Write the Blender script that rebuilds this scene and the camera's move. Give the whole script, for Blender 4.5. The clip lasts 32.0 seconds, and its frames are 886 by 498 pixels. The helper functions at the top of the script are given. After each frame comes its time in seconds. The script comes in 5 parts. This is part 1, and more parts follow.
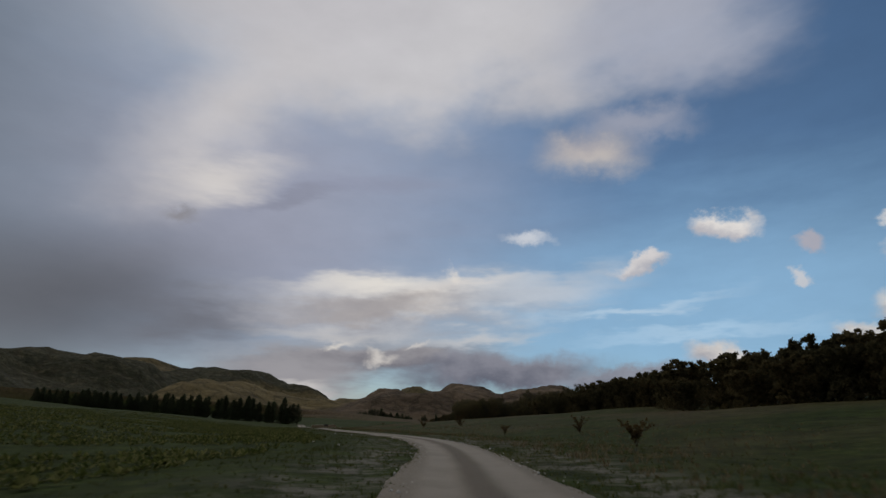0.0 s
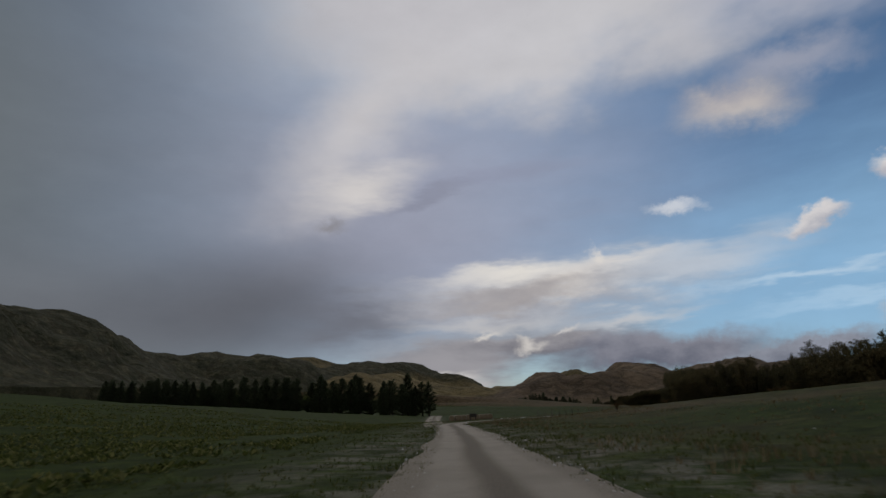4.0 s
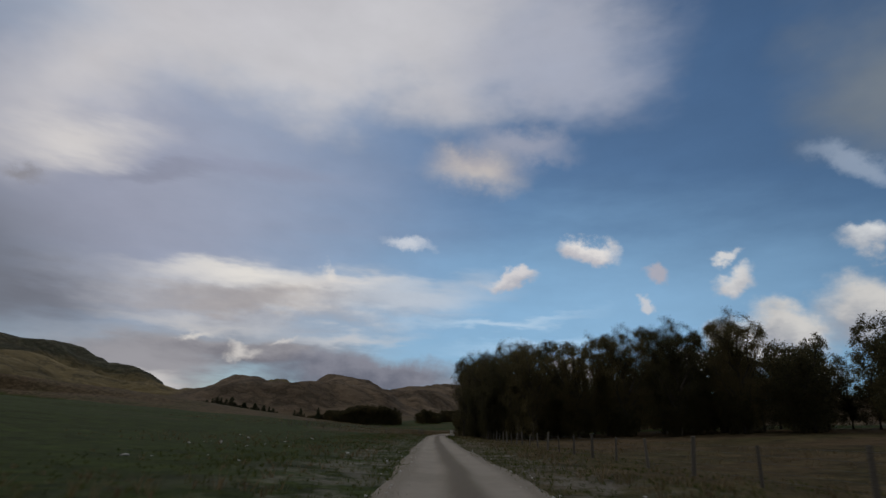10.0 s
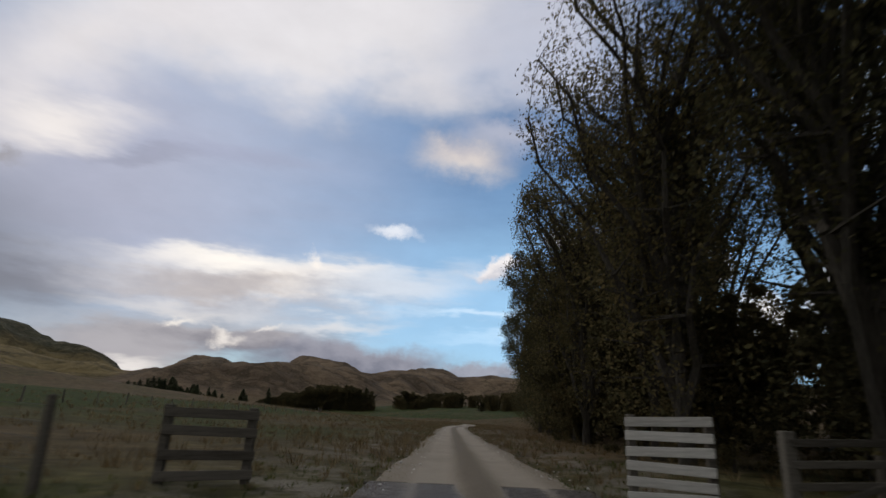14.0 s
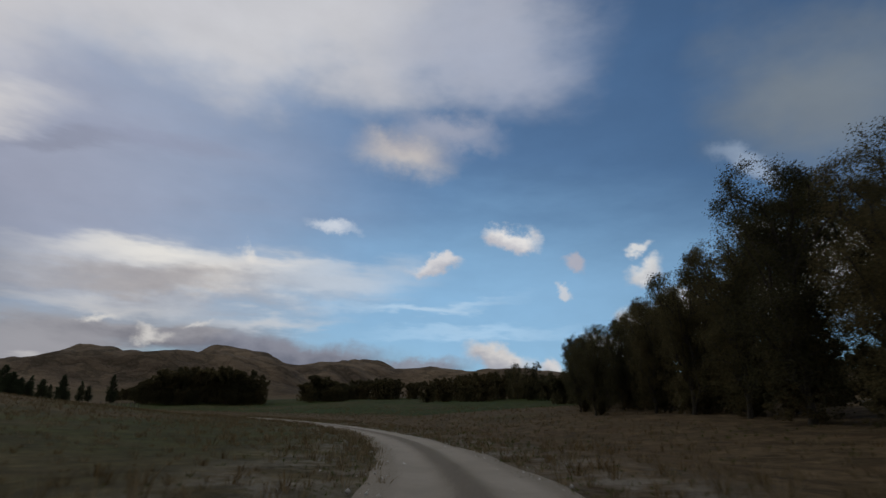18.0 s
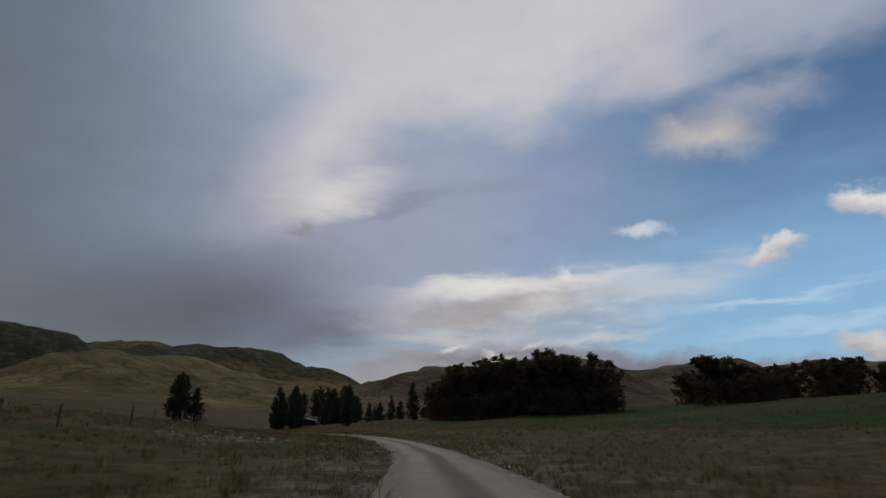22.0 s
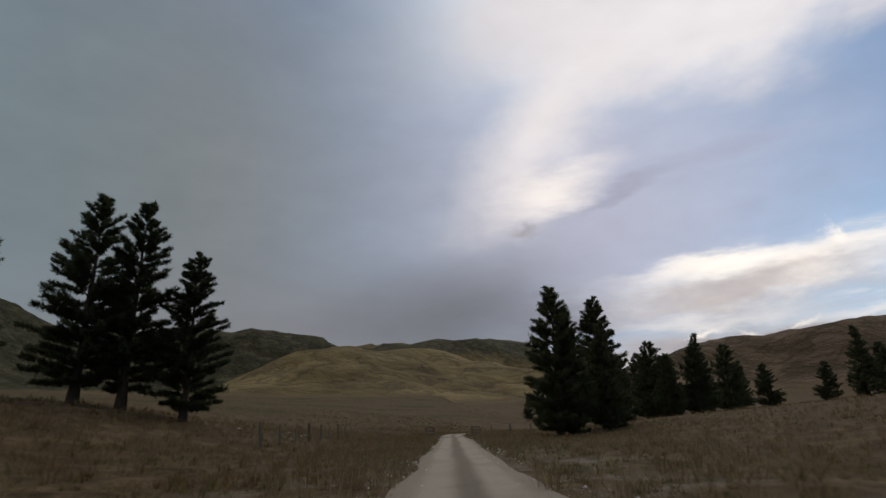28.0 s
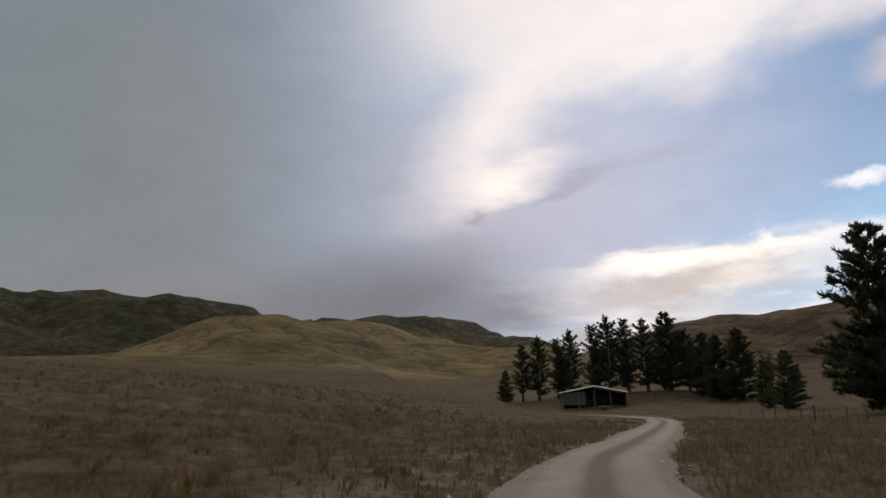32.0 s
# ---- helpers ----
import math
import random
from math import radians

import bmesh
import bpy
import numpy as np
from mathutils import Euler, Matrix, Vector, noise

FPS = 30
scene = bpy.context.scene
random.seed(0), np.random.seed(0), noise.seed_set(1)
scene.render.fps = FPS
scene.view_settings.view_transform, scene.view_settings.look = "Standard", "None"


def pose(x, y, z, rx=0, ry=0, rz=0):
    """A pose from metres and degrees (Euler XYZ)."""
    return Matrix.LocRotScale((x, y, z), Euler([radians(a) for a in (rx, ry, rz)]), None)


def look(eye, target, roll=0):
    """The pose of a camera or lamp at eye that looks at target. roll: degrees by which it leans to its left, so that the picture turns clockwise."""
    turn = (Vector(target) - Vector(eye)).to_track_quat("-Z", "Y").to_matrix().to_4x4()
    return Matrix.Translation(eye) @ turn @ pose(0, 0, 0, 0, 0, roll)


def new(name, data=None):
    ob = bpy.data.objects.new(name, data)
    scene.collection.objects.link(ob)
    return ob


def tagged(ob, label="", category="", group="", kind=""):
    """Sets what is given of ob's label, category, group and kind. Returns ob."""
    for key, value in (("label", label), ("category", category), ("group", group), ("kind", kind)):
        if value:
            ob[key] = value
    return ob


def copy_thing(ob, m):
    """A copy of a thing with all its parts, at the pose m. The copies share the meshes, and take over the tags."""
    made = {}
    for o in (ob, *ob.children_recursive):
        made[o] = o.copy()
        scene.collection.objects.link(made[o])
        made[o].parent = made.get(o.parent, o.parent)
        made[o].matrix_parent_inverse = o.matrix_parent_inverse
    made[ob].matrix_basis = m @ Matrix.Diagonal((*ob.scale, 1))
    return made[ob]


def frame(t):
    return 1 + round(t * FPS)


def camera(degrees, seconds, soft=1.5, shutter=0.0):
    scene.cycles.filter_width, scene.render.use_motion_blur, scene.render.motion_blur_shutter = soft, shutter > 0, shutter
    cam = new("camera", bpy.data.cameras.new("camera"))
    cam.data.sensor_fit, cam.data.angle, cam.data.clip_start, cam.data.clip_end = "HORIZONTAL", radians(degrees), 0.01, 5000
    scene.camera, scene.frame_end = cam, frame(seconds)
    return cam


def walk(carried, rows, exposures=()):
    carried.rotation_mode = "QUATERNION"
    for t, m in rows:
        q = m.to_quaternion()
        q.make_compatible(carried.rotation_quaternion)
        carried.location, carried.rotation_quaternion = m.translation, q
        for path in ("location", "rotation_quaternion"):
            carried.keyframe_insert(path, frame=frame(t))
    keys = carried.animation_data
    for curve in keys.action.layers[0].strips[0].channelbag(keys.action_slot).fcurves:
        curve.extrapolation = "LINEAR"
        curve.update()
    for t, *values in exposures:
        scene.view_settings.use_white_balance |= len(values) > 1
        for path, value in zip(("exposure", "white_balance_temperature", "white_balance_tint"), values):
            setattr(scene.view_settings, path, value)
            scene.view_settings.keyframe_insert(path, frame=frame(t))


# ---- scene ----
# Drive: seconds, x, y, heading, tilt up and lean to the right in degrees.
EYE = 1.2
DRIVE = [
    (0.0, 0.00, 0.00, 0.00, 17.52, -0.09),
    (0.5, 0.02, 15.50, -0.02, 17.26, -0.69),
    (1.0, -0.38, 30.99, 3.20, 17.53, -0.11),
    (1.5, -2.01, 46.40, 8.94, 17.70, -0.49),
    (2.0, -5.09, 61.59, 13.90, 17.90, 1.71),
    (2.5, -9.17, 76.54, 16.37, 17.75, 2.46),
    (3.0, -13.49, 91.42, 15.89, 17.69, 1.44),
    (3.5, -17.65, 106.36, 15.23, 17.16, 2.17),
    (4.0, -21.66, 121.33, 14.79, 16.62, 2.30),
    (4.5, -25.59, 136.32, 14.59, 16.11, 1.93),
    (5.0, -29.51, 151.32, 14.76, 15.93, 1.61),
    (5.5, -33.54, 166.28, 15.44, 16.37, 1.88),
    (6.0, -37.85, 181.17, 16.66, 17.49, 2.84),
    (6.5, -41.85, 195.89, 13.10, 17.61, 2.85),
    (7.0, -43.35, 210.52, -1.66, 18.13, 3.03),
    (7.5, -41.62, 225.15, -11.33, 15.82, -0.07),
    (8.0, -38.29, 240.03, -13.51, 15.00, -1.93),
    (8.5, -34.77, 255.15, -12.61, 15.59, -2.17),
    (9.0, -31.24, 270.32, -13.56, 17.63, -1.35),
    (9.5, -27.71, 285.54, -12.54, 17.91, -2.40),
    (10.0, -24.26, 300.84, -12.88, 18.01, -2.35),
    (10.5, -20.83, 316.18, -12.36, 17.50, -2.38),
    (11.0, -17.48, 331.60, -12.13, 17.42, -2.61),
    (11.5, -14.11, 347.06, -12.48, 16.95, -4.03),
    (12.0, -10.66, 362.55, -12.63, 17.26, -2.69),
    (12.5, -7.11, 378.08, -13.12, 17.05, -1.94),
    (13.0, -3.52, 393.65, -12.86, 17.23, -3.88),
    (13.5, 0.15, 409.15, -13.81, 17.20, -3.47),
    (14.0, 4.00, 424.49, -14.42, 16.93, -2.60),
    (14.5, 8.07, 439.64, -15.63, 17.22, -3.12),
    (15.0, 12.32, 454.61, -16.01, 17.57, -2.63),
    (15.5, 16.55, 469.51, -15.71, 17.94, -1.14),
    (16.0, 20.73, 484.39, -15.67, 18.22, 0.18),
    (16.5, 25.02, 499.21, -16.79, 18.26, 0.14),
    (17.0, 29.78, 513.86, -19.23, 18.04, -1.45),
    (17.5, 35.20, 528.25, -21.94, 17.93, -1.18),
    (18.0, 40.84, 542.52, -20.92, 16.73, -1.57),
    (18.5, 45.78, 557.02, -16.43, 16.91, -4.12),
    (19.0, 49.13, 571.93, -8.82, 17.43, -3.38),
    (19.5, 50.72, 587.10, -3.35, 17.83, -1.50),
    (20.0, 51.25, 602.33, -0.70, 17.98, -1.72),
    (20.5, 51.04, 617.53, 2.26, 17.56, -1.17),
    (21.0, 50.15, 632.69, 4.44, 18.07, 0.05),
    (21.5, 48.65, 647.76, 6.98, 18.26, -0.29),
    (22.0, 46.22, 662.69, 11.59, 17.67, 0.20),
    (22.5, 42.72, 677.37, 15.20, 17.79, -0.63),
    (23.0, 38.34, 691.79, 18.52, 17.78, 0.68),
    (23.5, 33.16, 705.91, 21.78, 18.50, -0.65),
    (24.0, 27.18, 719.67, 25.23, 18.71, -0.50),
    (24.5, 20.49, 732.93, 28.36, 16.96, 0.01),
    (25.0, 13.04, 745.39, 33.36, 18.02, -0.40),
    (25.5, 4.97, 757.10, 35.66, 16.99, 0.58),
    (26.0, -3.26, 768.31, 36.75, 16.81, 1.06),
    (26.5, -11.40, 779.20, 36.75, 16.88, 1.07),
    (27.0, -19.29, 789.88, 36.22, 17.17, 0.98),
    (27.5, -26.91, 800.37, 35.76, 17.65, 1.14),
    (28.0, -34.28, 810.66, 35.46, 17.69, 1.61),
    (28.5, -41.42, 820.69, 35.41, 17.70, 1.08),
    (29.0, -48.34, 830.42, 35.50, 16.87, 1.13),
    (29.5, -55.04, 839.85, 35.21, 16.76, 2.02),
    (30.0, -61.40, 849.05, 34.14, 17.22, 1.34),
    (30.5, -67.66, 857.94, 36.28, 17.27, 1.81),
    (31.0, -73.92, 866.52, 35.76, 18.02, 1.75),
    (31.5, -79.85, 875.04, 33.76, 15.93, 0.95),
    (32.0, -85.22, 883.62, 30.13, 16.09, 0.23),
]


def heading(t, x, y, yaw, tilt, lean):
    a, p = radians(yaw), radians(tilt)
    eye = Vector((x, y, EYE))
    way = Vector((-math.sin(a) * math.cos(p), math.cos(a) * math.cos(p), math.sin(p)))
    return (t, look(eye, eye + way, -lean))


cam = camera(76.98, 32.0, soft=1.5, shutter=0.12)
walk(cam, [heading(*row) for row in DRIVE], exposures=((0, -0.0, 6800, 8), (10, 0.02, 6700, 8), (12.5, 0.38, 6800, 8), (14.5, 0.52, 6900, 9), (17, 0.1, 6600, 7), (23, 0.05, 6700, 7), (25, 0.34, 6900, 8), (27, 0.52, 7000, 9), (29, 0.66, 7200, 10), (32, 0.75, 7400, 11)))

# ---- sky and sun ----
SUN_AZ, SUN_EL = 22.0, 42.0
world = bpy.data.worlds.new("sky")
scene.world = world
world.use_nodes = True
wt = world.node_tree
wt.nodes.clear()


def srgb(r, g, b):
    def lin(c):
        c /= 255.0
        return c / 12.92 if c <= 0.04045 else ((c + 0.055) / 1.055) ** 2.4
    return (lin(r), lin(g), lin(b), 1.0)


class Nodes:
    """Short names for building a node tree."""

    def __init__(self, tree):
        self.t = tree

    def node(self, kind):
        return self.t.nodes.new(kind)

    def put(self, socket, value):
        if isinstance(value, bpy.types.NodeSocket):
            self.t.links.new(value, socket)
        else:
            socket.default_value = value

    def math(self, op, a, b=0.0, clamp=False):
        n = self.node("ShaderNodeMath")
        n.operation, n.use_clamp = op, clamp
        self.put(n.inputs[0], a)
        self.put(n.inputs[1], b)
        return n.outputs[0]

    def vec(self, op, a, b=None):
        n = self.node("ShaderNodeVectorMath")
        n.operation = op
        self.put(n.inputs[0], a)
        if b is not None:
            if op == "SCALE":
                self.put(n.inputs[3], b)
            else:
                self.put(n.inputs[1], b)
        return n.outputs[1] if op in ("LENGTH", "DISTANCE", "DOT_PRODUCT") else n.outputs[0]

    def span(self, x, a, b, c=0.0, d=1.0, smooth=True):
        n = self.node("ShaderNodeMapRange")
        n.interpolation_type = "SMOOTHSTEP" if smooth else "LINEAR"
        for i, v in enumerate((x, a, b, c, d)):
            self.put(n.inputs[i], v)
        return n.outputs[0]

    def mix(self, f, a, b, blend="MIX"):
        n = self.node("ShaderNodeMix")
        n.data_type, n.blend_type = "RGBA", blend
        self.put(n.inputs[0], f)
        self.put(n.inputs[6], a)
        self.put(n.inputs[7], b)
        return n.outputs[2]

    def noise(self, vector, scale, detail=4.0, rough=0.55, color=False):
        n = self.node("ShaderNodeTexNoise")
        if vector is not None:
            self.put(n.inputs["Vector"], vector)
        n.inputs["Scale"].default_value = scale
        n.inputs["Detail"].default_value = detail
        n.inputs["Roughness"].default_value = rough
        return n.outputs["Color" if color else "Fac"]


W = Nodes(wt)
toward = W.node("ShaderNodeTexCoord").outputs["Generated"]
sep = W.node("ShaderNodeSeparateXYZ")
wt.links.new(toward, sep.inputs[0])
az = W.math("MULTIPLY", W.math("ARCTAN2", W.math("MULTIPLY", sep.outputs[0], -1.0), sep.outputs[1]), 57.2958)
el = W.math("MULTIPLY", W.math("ARCSINE", sep.outputs[2]), 57.2958)
comb = W.node("ShaderNodeCombineXYZ")
wt.links.new(az, comb.inputs[0])
wt.links.new(el, comb.inputs[1])
flat = comb.outputs[0]


def warped(scale, amount, stretch, detail):
    """The sky's degrees, pushed about by a noise."""
    v = W.vec("MULTIPLY", toward, stretch)
    n = W.vec("SUBTRACT", W.noise(v, scale, detail, 0.6, color=True), (0.5, 0.5, 0.5))
    return W.vec("ADD", flat, W.vec("SCALE", n, amount))


broad = warped(2.6, 15.0, (1.0, 1.0, 1.6), 5.0)
ragged = warped(9.0, 6.5, (1.0, 1.0, 1.3), 6.0)
gentle = warped(1.4, 9.0, (1.0, 1.0, 0.7), 3.0)
streaky = warped(3.2, 9.0, (1.0, 1.0, 4.0), 5.0)

blue = W.node("ShaderNodeTexSky")
blue.sky_type, blue.sun_disc = "NISHITA", False
blue.sun_elevation, blue.sun_rotation = radians(SUN_EL), radians(-SUN_AZ)
blue.air_density, blue.dust_density, blue.ozone_density = 1.0, 0.6, 1.6
SKY = [W.vec("MULTIPLY", blue.outputs[0], (0.040, 0.052, 0.061))]
mottle = W.noise(W.vec("MULTIPLY", toward, (1.0, 1.0, 2.6)), 4.2, 6.0, 0.55)
fine_mottle = W.noise(W.vec("MULTIPLY", toward, (1.0, 1.0, 2.0)), 13.0, 5.0, 0.6)


def cloud(place, size, lean, soft, lit, shade=None, field=broad, amount=1.0, tooth=0.0):
    """Lays a cloud over the sky: centre and half size in degrees, lean, how far its edge fades inward, its colour
    above and below, and how much the mottling eats into it."""
    m = W.node("ShaderNodeMapping")
    m.vector_type = "TEXTURE"
    W.put(m.inputs["Vector"], field)
    m.inputs["Location"].default_value = (place[0], place[1], 0)
    m.inputs["Rotation"].default_value = (0, 0, radians(lean))
    m.inputs["Scale"].default_value = (size[0], size[1], 1)
    d = W.vec("LENGTH", W.vec("MULTIPLY", m.outputs[0], (1, 1, 0)))
    if tooth:
        d = W.math("ADD", d, W.math("MULTIPLY", W.math("SUBTRACT", mottle, 0.5), tooth))
    f = W.span(d, 1.0, 1.0 - soft, 0.0, amount)
    col = srgb(*lit)
    if shade:
        s = W.node("ShaderNodeSeparateXYZ")
        wt.links.new(m.outputs[0], s.inputs[0])
        h = W.math("ADD", s.outputs[1], W.math("MULTIPLY", W.math("SUBTRACT", fine_mottle, 0.5), 2.2))
        col = W.mix(W.span(h, -0.7, 0.6), srgb(*shade), srgb(*lit))
    SKY[0] = W.mix(f, SKY[0], col)


# overcast that closes the sky behind and overhead
cloud((150, 45), (85, 75), 0, 0.6, (168, 170, 176), field=broad)
cloud((-150, 45), (85, 75), 0, 0.6, (162, 166, 174), field=broad)
# haze that greys the blue toward the storm, and pales it low down
cloud((22, 20), (46, 30), 0, 0.95, (150, 155, 176), field=streaky)
cloud((-27, 9), (44, 17), 0, 0.95, (142, 184, 222), field=streaky, amount=0.75)
# high bright sheet
cloud((-2, 59), (56, 32), -4, 0.55, (182, 183, 193), field=broad, tooth=0.6)
cloud((6, 40), (32, 13.5), 2, 0.6, (192, 192, 200), field=broad, tooth=0.5)
cloud((-26, 37.5), (19, 8.0), 6, 0.85, (168, 173, 191), field=broad, tooth=0.7, amount=0.85)
cloud((20, 42), (36, 12), -8, 0.9, (186, 185, 194), field=broad, amount=0.55)
# rain-grey storm bank
cloud((63, 20), (43, 60), 0, 0.95, (104, 110, 117), field=gentle)
cloud((84, 24), (36, 50), 0, 0.9, (92, 106, 114), field=gentle, amount=0.8)
cloud((52, 8), (34, 11), 0, 0.9, (104, 107, 115), field=gentle, amount=0.8)
cloud((35, 11), (21, 9.5), -8, 1.0, (88, 89, 97), field=gentle, amount=0.8)
cloud((23, 9.0), (10, 3.8), -6, 0.95, (98, 97, 105), field=streaky, amount=0.65)
# bright lip of the storm
cloud((23, 29), (17, 8), -40, 1.0, (196, 194, 200), field=broad, amount=0.9)
cloud((23, 23), (9, 3.4), -14, 1.0, (206, 203, 206), field=streaky)
cloud((15, 22), (8, 1.3), -10, 0.9, (134, 138, 158), field=streaky, amount=0.75)
cloud((8, 23.5), (11, 2.2), -4, 0.9, (140, 146, 170), field=streaky, amount=0.6)
cloud((26.5, 18.8), (2.4, 0.9), 0, 1.0, (136, 135, 143), field=ragged, amount=0.8)
# cream band low ahead, brightest along its top
cloud((3, 11.6), (23, 4.6), -2, 1.0, (208, 204, 203), (164, 161, 167), field=streaky)
cloud((8, 13.6), (12, 1.7), -3, 1.0, (224, 220, 217), field=streaky, amount=0.85)
cloud((-3, 13.4), (10, 1.6), -4, 1.0, (216, 212, 212), field=streaky, amount=0.75)
cloud((9, 11.0), (14, 1.5), -2, 0.9, (158, 154, 159), field=streaky, amount=0.8)
cloud((11, 8.9), (12, 1.3), 0, 1.0, (196, 192, 192), field=streaky, amount=0.6)
cloud((-10, 12.6), (13, 2.6), -6, 0.95, (186, 194, 208), field=streaky, amount=0.75)
cloud((-0.8, 14.9), (1.3, 0.9), 0, 0.9, (216, 212, 211), field=ragged, amount=0.85)
# purple-grey low bank along the hills
cloud((8, 6.0), (20, 3.2), -2, 0.7, (146, 145, 153), (108, 108, 119), field=streaky)
cloud((-6, 5.0), (13, 2.6), -3, 0.6, (128, 130, 144), (98, 102, 118), field=ragged)
cloud((-17, 4.2), (9, 1.7), -4, 0.6, (134, 139, 154), (104, 109, 125), field=ragged)
cloud((11.3, 6.7), (1.6, 0.55), 0, 1.0, (210, 206, 204), field=ragged, amount=0.85)
cloud((6.8, 6.4), (2.5, 0.85), 10, 1.0, (206, 202, 201), field=ragged, amount=0.85)
cloud((3.0, 7.6), (2.4, 0.5), -8, 1.0, (200, 197, 198), field=ragged, amount=0.8)
cloud((-3, 8.4), (11, 1.0), -3, 1.0, (196, 195, 199), field=streaky, amount=0.7)
cloud((15, 4.0), (10, 3.2), 0, 0.7, (150, 149, 157), field=streaky)
cloud((14.5, 3.0), (5, 1.2), 0, 0.9, (206, 203, 204), field=streaky, amount=0.8)
cloud((-24, 1.8), (22, 1.5), 0, 0.9, (186, 196, 210), field=streaky, amount=0.7)
# thin bright streaks over the low blue
cloud((-19, 10.6), (13, 0.8), -3, 1.0, (178, 202, 226), field=streaky, amount=0.8)
cloud((-24, 8.0), (14, 0.9), -2, 1.0, (172, 202, 230), field=streaky, amount=0.7)
# separate cumulus in the blue
cloud((-16.5, 26.2), (8.2, 3.8), 4, 0.9, (158, 157, 168), (190, 184, 184), field=ragged)
cloud((-21.5, 28.6), (7.5, 2.6), 12, 0.9, (160, 163, 180), field=ragged, amount=0.75)
cloud((-9.0, 18.7), (4.2, 1.0), 6, 0.8, (196, 203, 217), field=ragged)
cloud((-28.6, 17.6), (3.6, 1.4), 10, 0.6, (222, 219, 220), (184, 184, 194), field=ragged)
cloud((-20.2, 14.8), (3.6, 1.15), 0, 0.65, (208, 206, 211), (176, 178, 190), field=ragged)
cloud((-34.6, 15.2), (1.8, 1.0), 0, 0.7, (166, 168, 184), field=ragged)
cloud((-41.3, 16.2), (1.6, 0.8), 0, 0.7, (205, 207, 212), field=ragged)
cloud((-41.6, 14.0), (2.1, 1.3), 0, 0.7, (210, 210, 213), (182, 184, 192), field=ragged)
cloud((-34.0, 12.2), (1.3, 0.7), 20, 0.7, (190, 196, 208), field=ragged)
cloud((-51.5, 16.4), (2.8, 1.4), 12, 0.7, (204, 207, 213), (168, 174, 186), field=ragged)
# heaped cumulus that climbs away over the slope
for at, size, top in (((-37.5, 7.2), (3.6, 1.9), 208), ((-41.5, 9.0), (3.4, 2.2), 204), ((-45.5, 9.8), (4.2, 2.8), 198),
                      ((-44, 6.8), (6.0, 2.0), 212), ((-51.5, 11.2), (5.2, 3.4), 196), ((-58, 12.5), (6.0, 4.6), 186)):
    cloud(at, size, 16, 0.55, (top, top - 1, top), (150, 155, 167), field=ragged)
cloud((-27.0, 5.8), (4.4, 2.0), 10, 0.6, (206, 202, 202), (160, 161, 172), field=ragged)
cloud((-33.0, 4.6), (3.4, 1.3), 8, 0.6, (200, 198, 202), (164, 166, 177), field=ragged)
cloud((-60, 28), (14, 10), 30, 0.9, (112, 122, 135), field=broad, tooth=0.6)
cloud((-52, 23), (4.5, 1.6), 35, 0.8, (150, 164, 186), field=ragged, amount=0.7)


SKY[0] = W.mix(1.0, SKY[0], W.mix(mottle, (0.88, 0.88, 0.89, 1), (1.12, 1.12, 1.11, 1)), "MULTIPLY")
SKY[0] = W.mix(1.0, SKY[0], W.mix(fine_mottle, (0.93, 0.93, 0.93, 1), (1.07, 1.07, 1.07, 1)), "MULTIPLY")
ground_side = W.span(el, -6.0, -0.5, 1.0, 0.0)
SKY[0] = W.mix(ground_side, SKY[0], (0.03, 0.03, 0.025, 1.0))
bg = W.node("ShaderNodeBackground")
wt.links.new(SKY[0], bg.inputs["Color"])
bg.inputs["Strength"].default_value = 1.0
wo = W.node("ShaderNodeOutputWorld")
wt.links.new(bg.outputs[0], wo.inputs["Surface"])

sun_data = bpy.data.lights.new("sun", "SUN")
sun_data.energy, sun_data.angle, sun_data.color = 0.7, radians(14), (1.0, 0.95, 0.88)
sun = new("sun", sun_data)
a, e = radians(SUN_AZ), radians(SUN_EL)
sun.matrix_world = look((0, 400, 400), Vector((0, 400, 400)) - 100 * Vector((-math.sin(a) * math.cos(e), math.cos(a) * math.cos(e), math.sin(e))))
tagged(sun, kind="structure")


# ---- materials ----
def material(name, rough=0.8, metal=0.0):
    m = bpy.data.materials.new(name)
    m.use_nodes = True
    n = Nodes(m.node_tree)
    b = m.node_tree.nodes["Principled BSDF"]
    b.inputs["Roughness"].default_value = rough
    b.inputs["Metallic"].default_value = metal
    b.inputs["Specular IOR Level"].default_value = 0.5 if rough < 0.8 else 0.06
    return m, n, b


def bumped(n, b, height, strength=0.5, distance=0.02):
    k = n.node("ShaderNodeBump")
    k.inputs["Strength"].default_value = strength
    k.inputs["Distance"].default_value = distance
    n.put(k.inputs["Height"], height)
    n.put(b.inputs["Normal"], k.outputs[0])


def ramp(n, f, *stops):
    r = n.node("ShaderNodeValToRGB")
    n.put(r.inputs[0], f)
    while len(r.color_ramp.elements) < len(stops):
        r.color_ramp.elements.new(0.5)
    for e, (p, c) in zip(r.color_ramp.elements, stops):
        e.position, e.color = p, (*c, 1.0)
    return r.outputs[0]


def attribute(n, name):
    k = n.node("ShaderNodeAttribute")
    k.attribute_name = name
    return k.outputs["Fac"]


def place(n):
    return n.node("ShaderNodeNewGeometry").outputs["Position"]


def per_object(n):
    return n.node("ShaderNodeObjectInfo").outputs["Random"]


def per_island(n):
    return n.node("ShaderNodeNewGeometry").outputs["Random Per Island"]


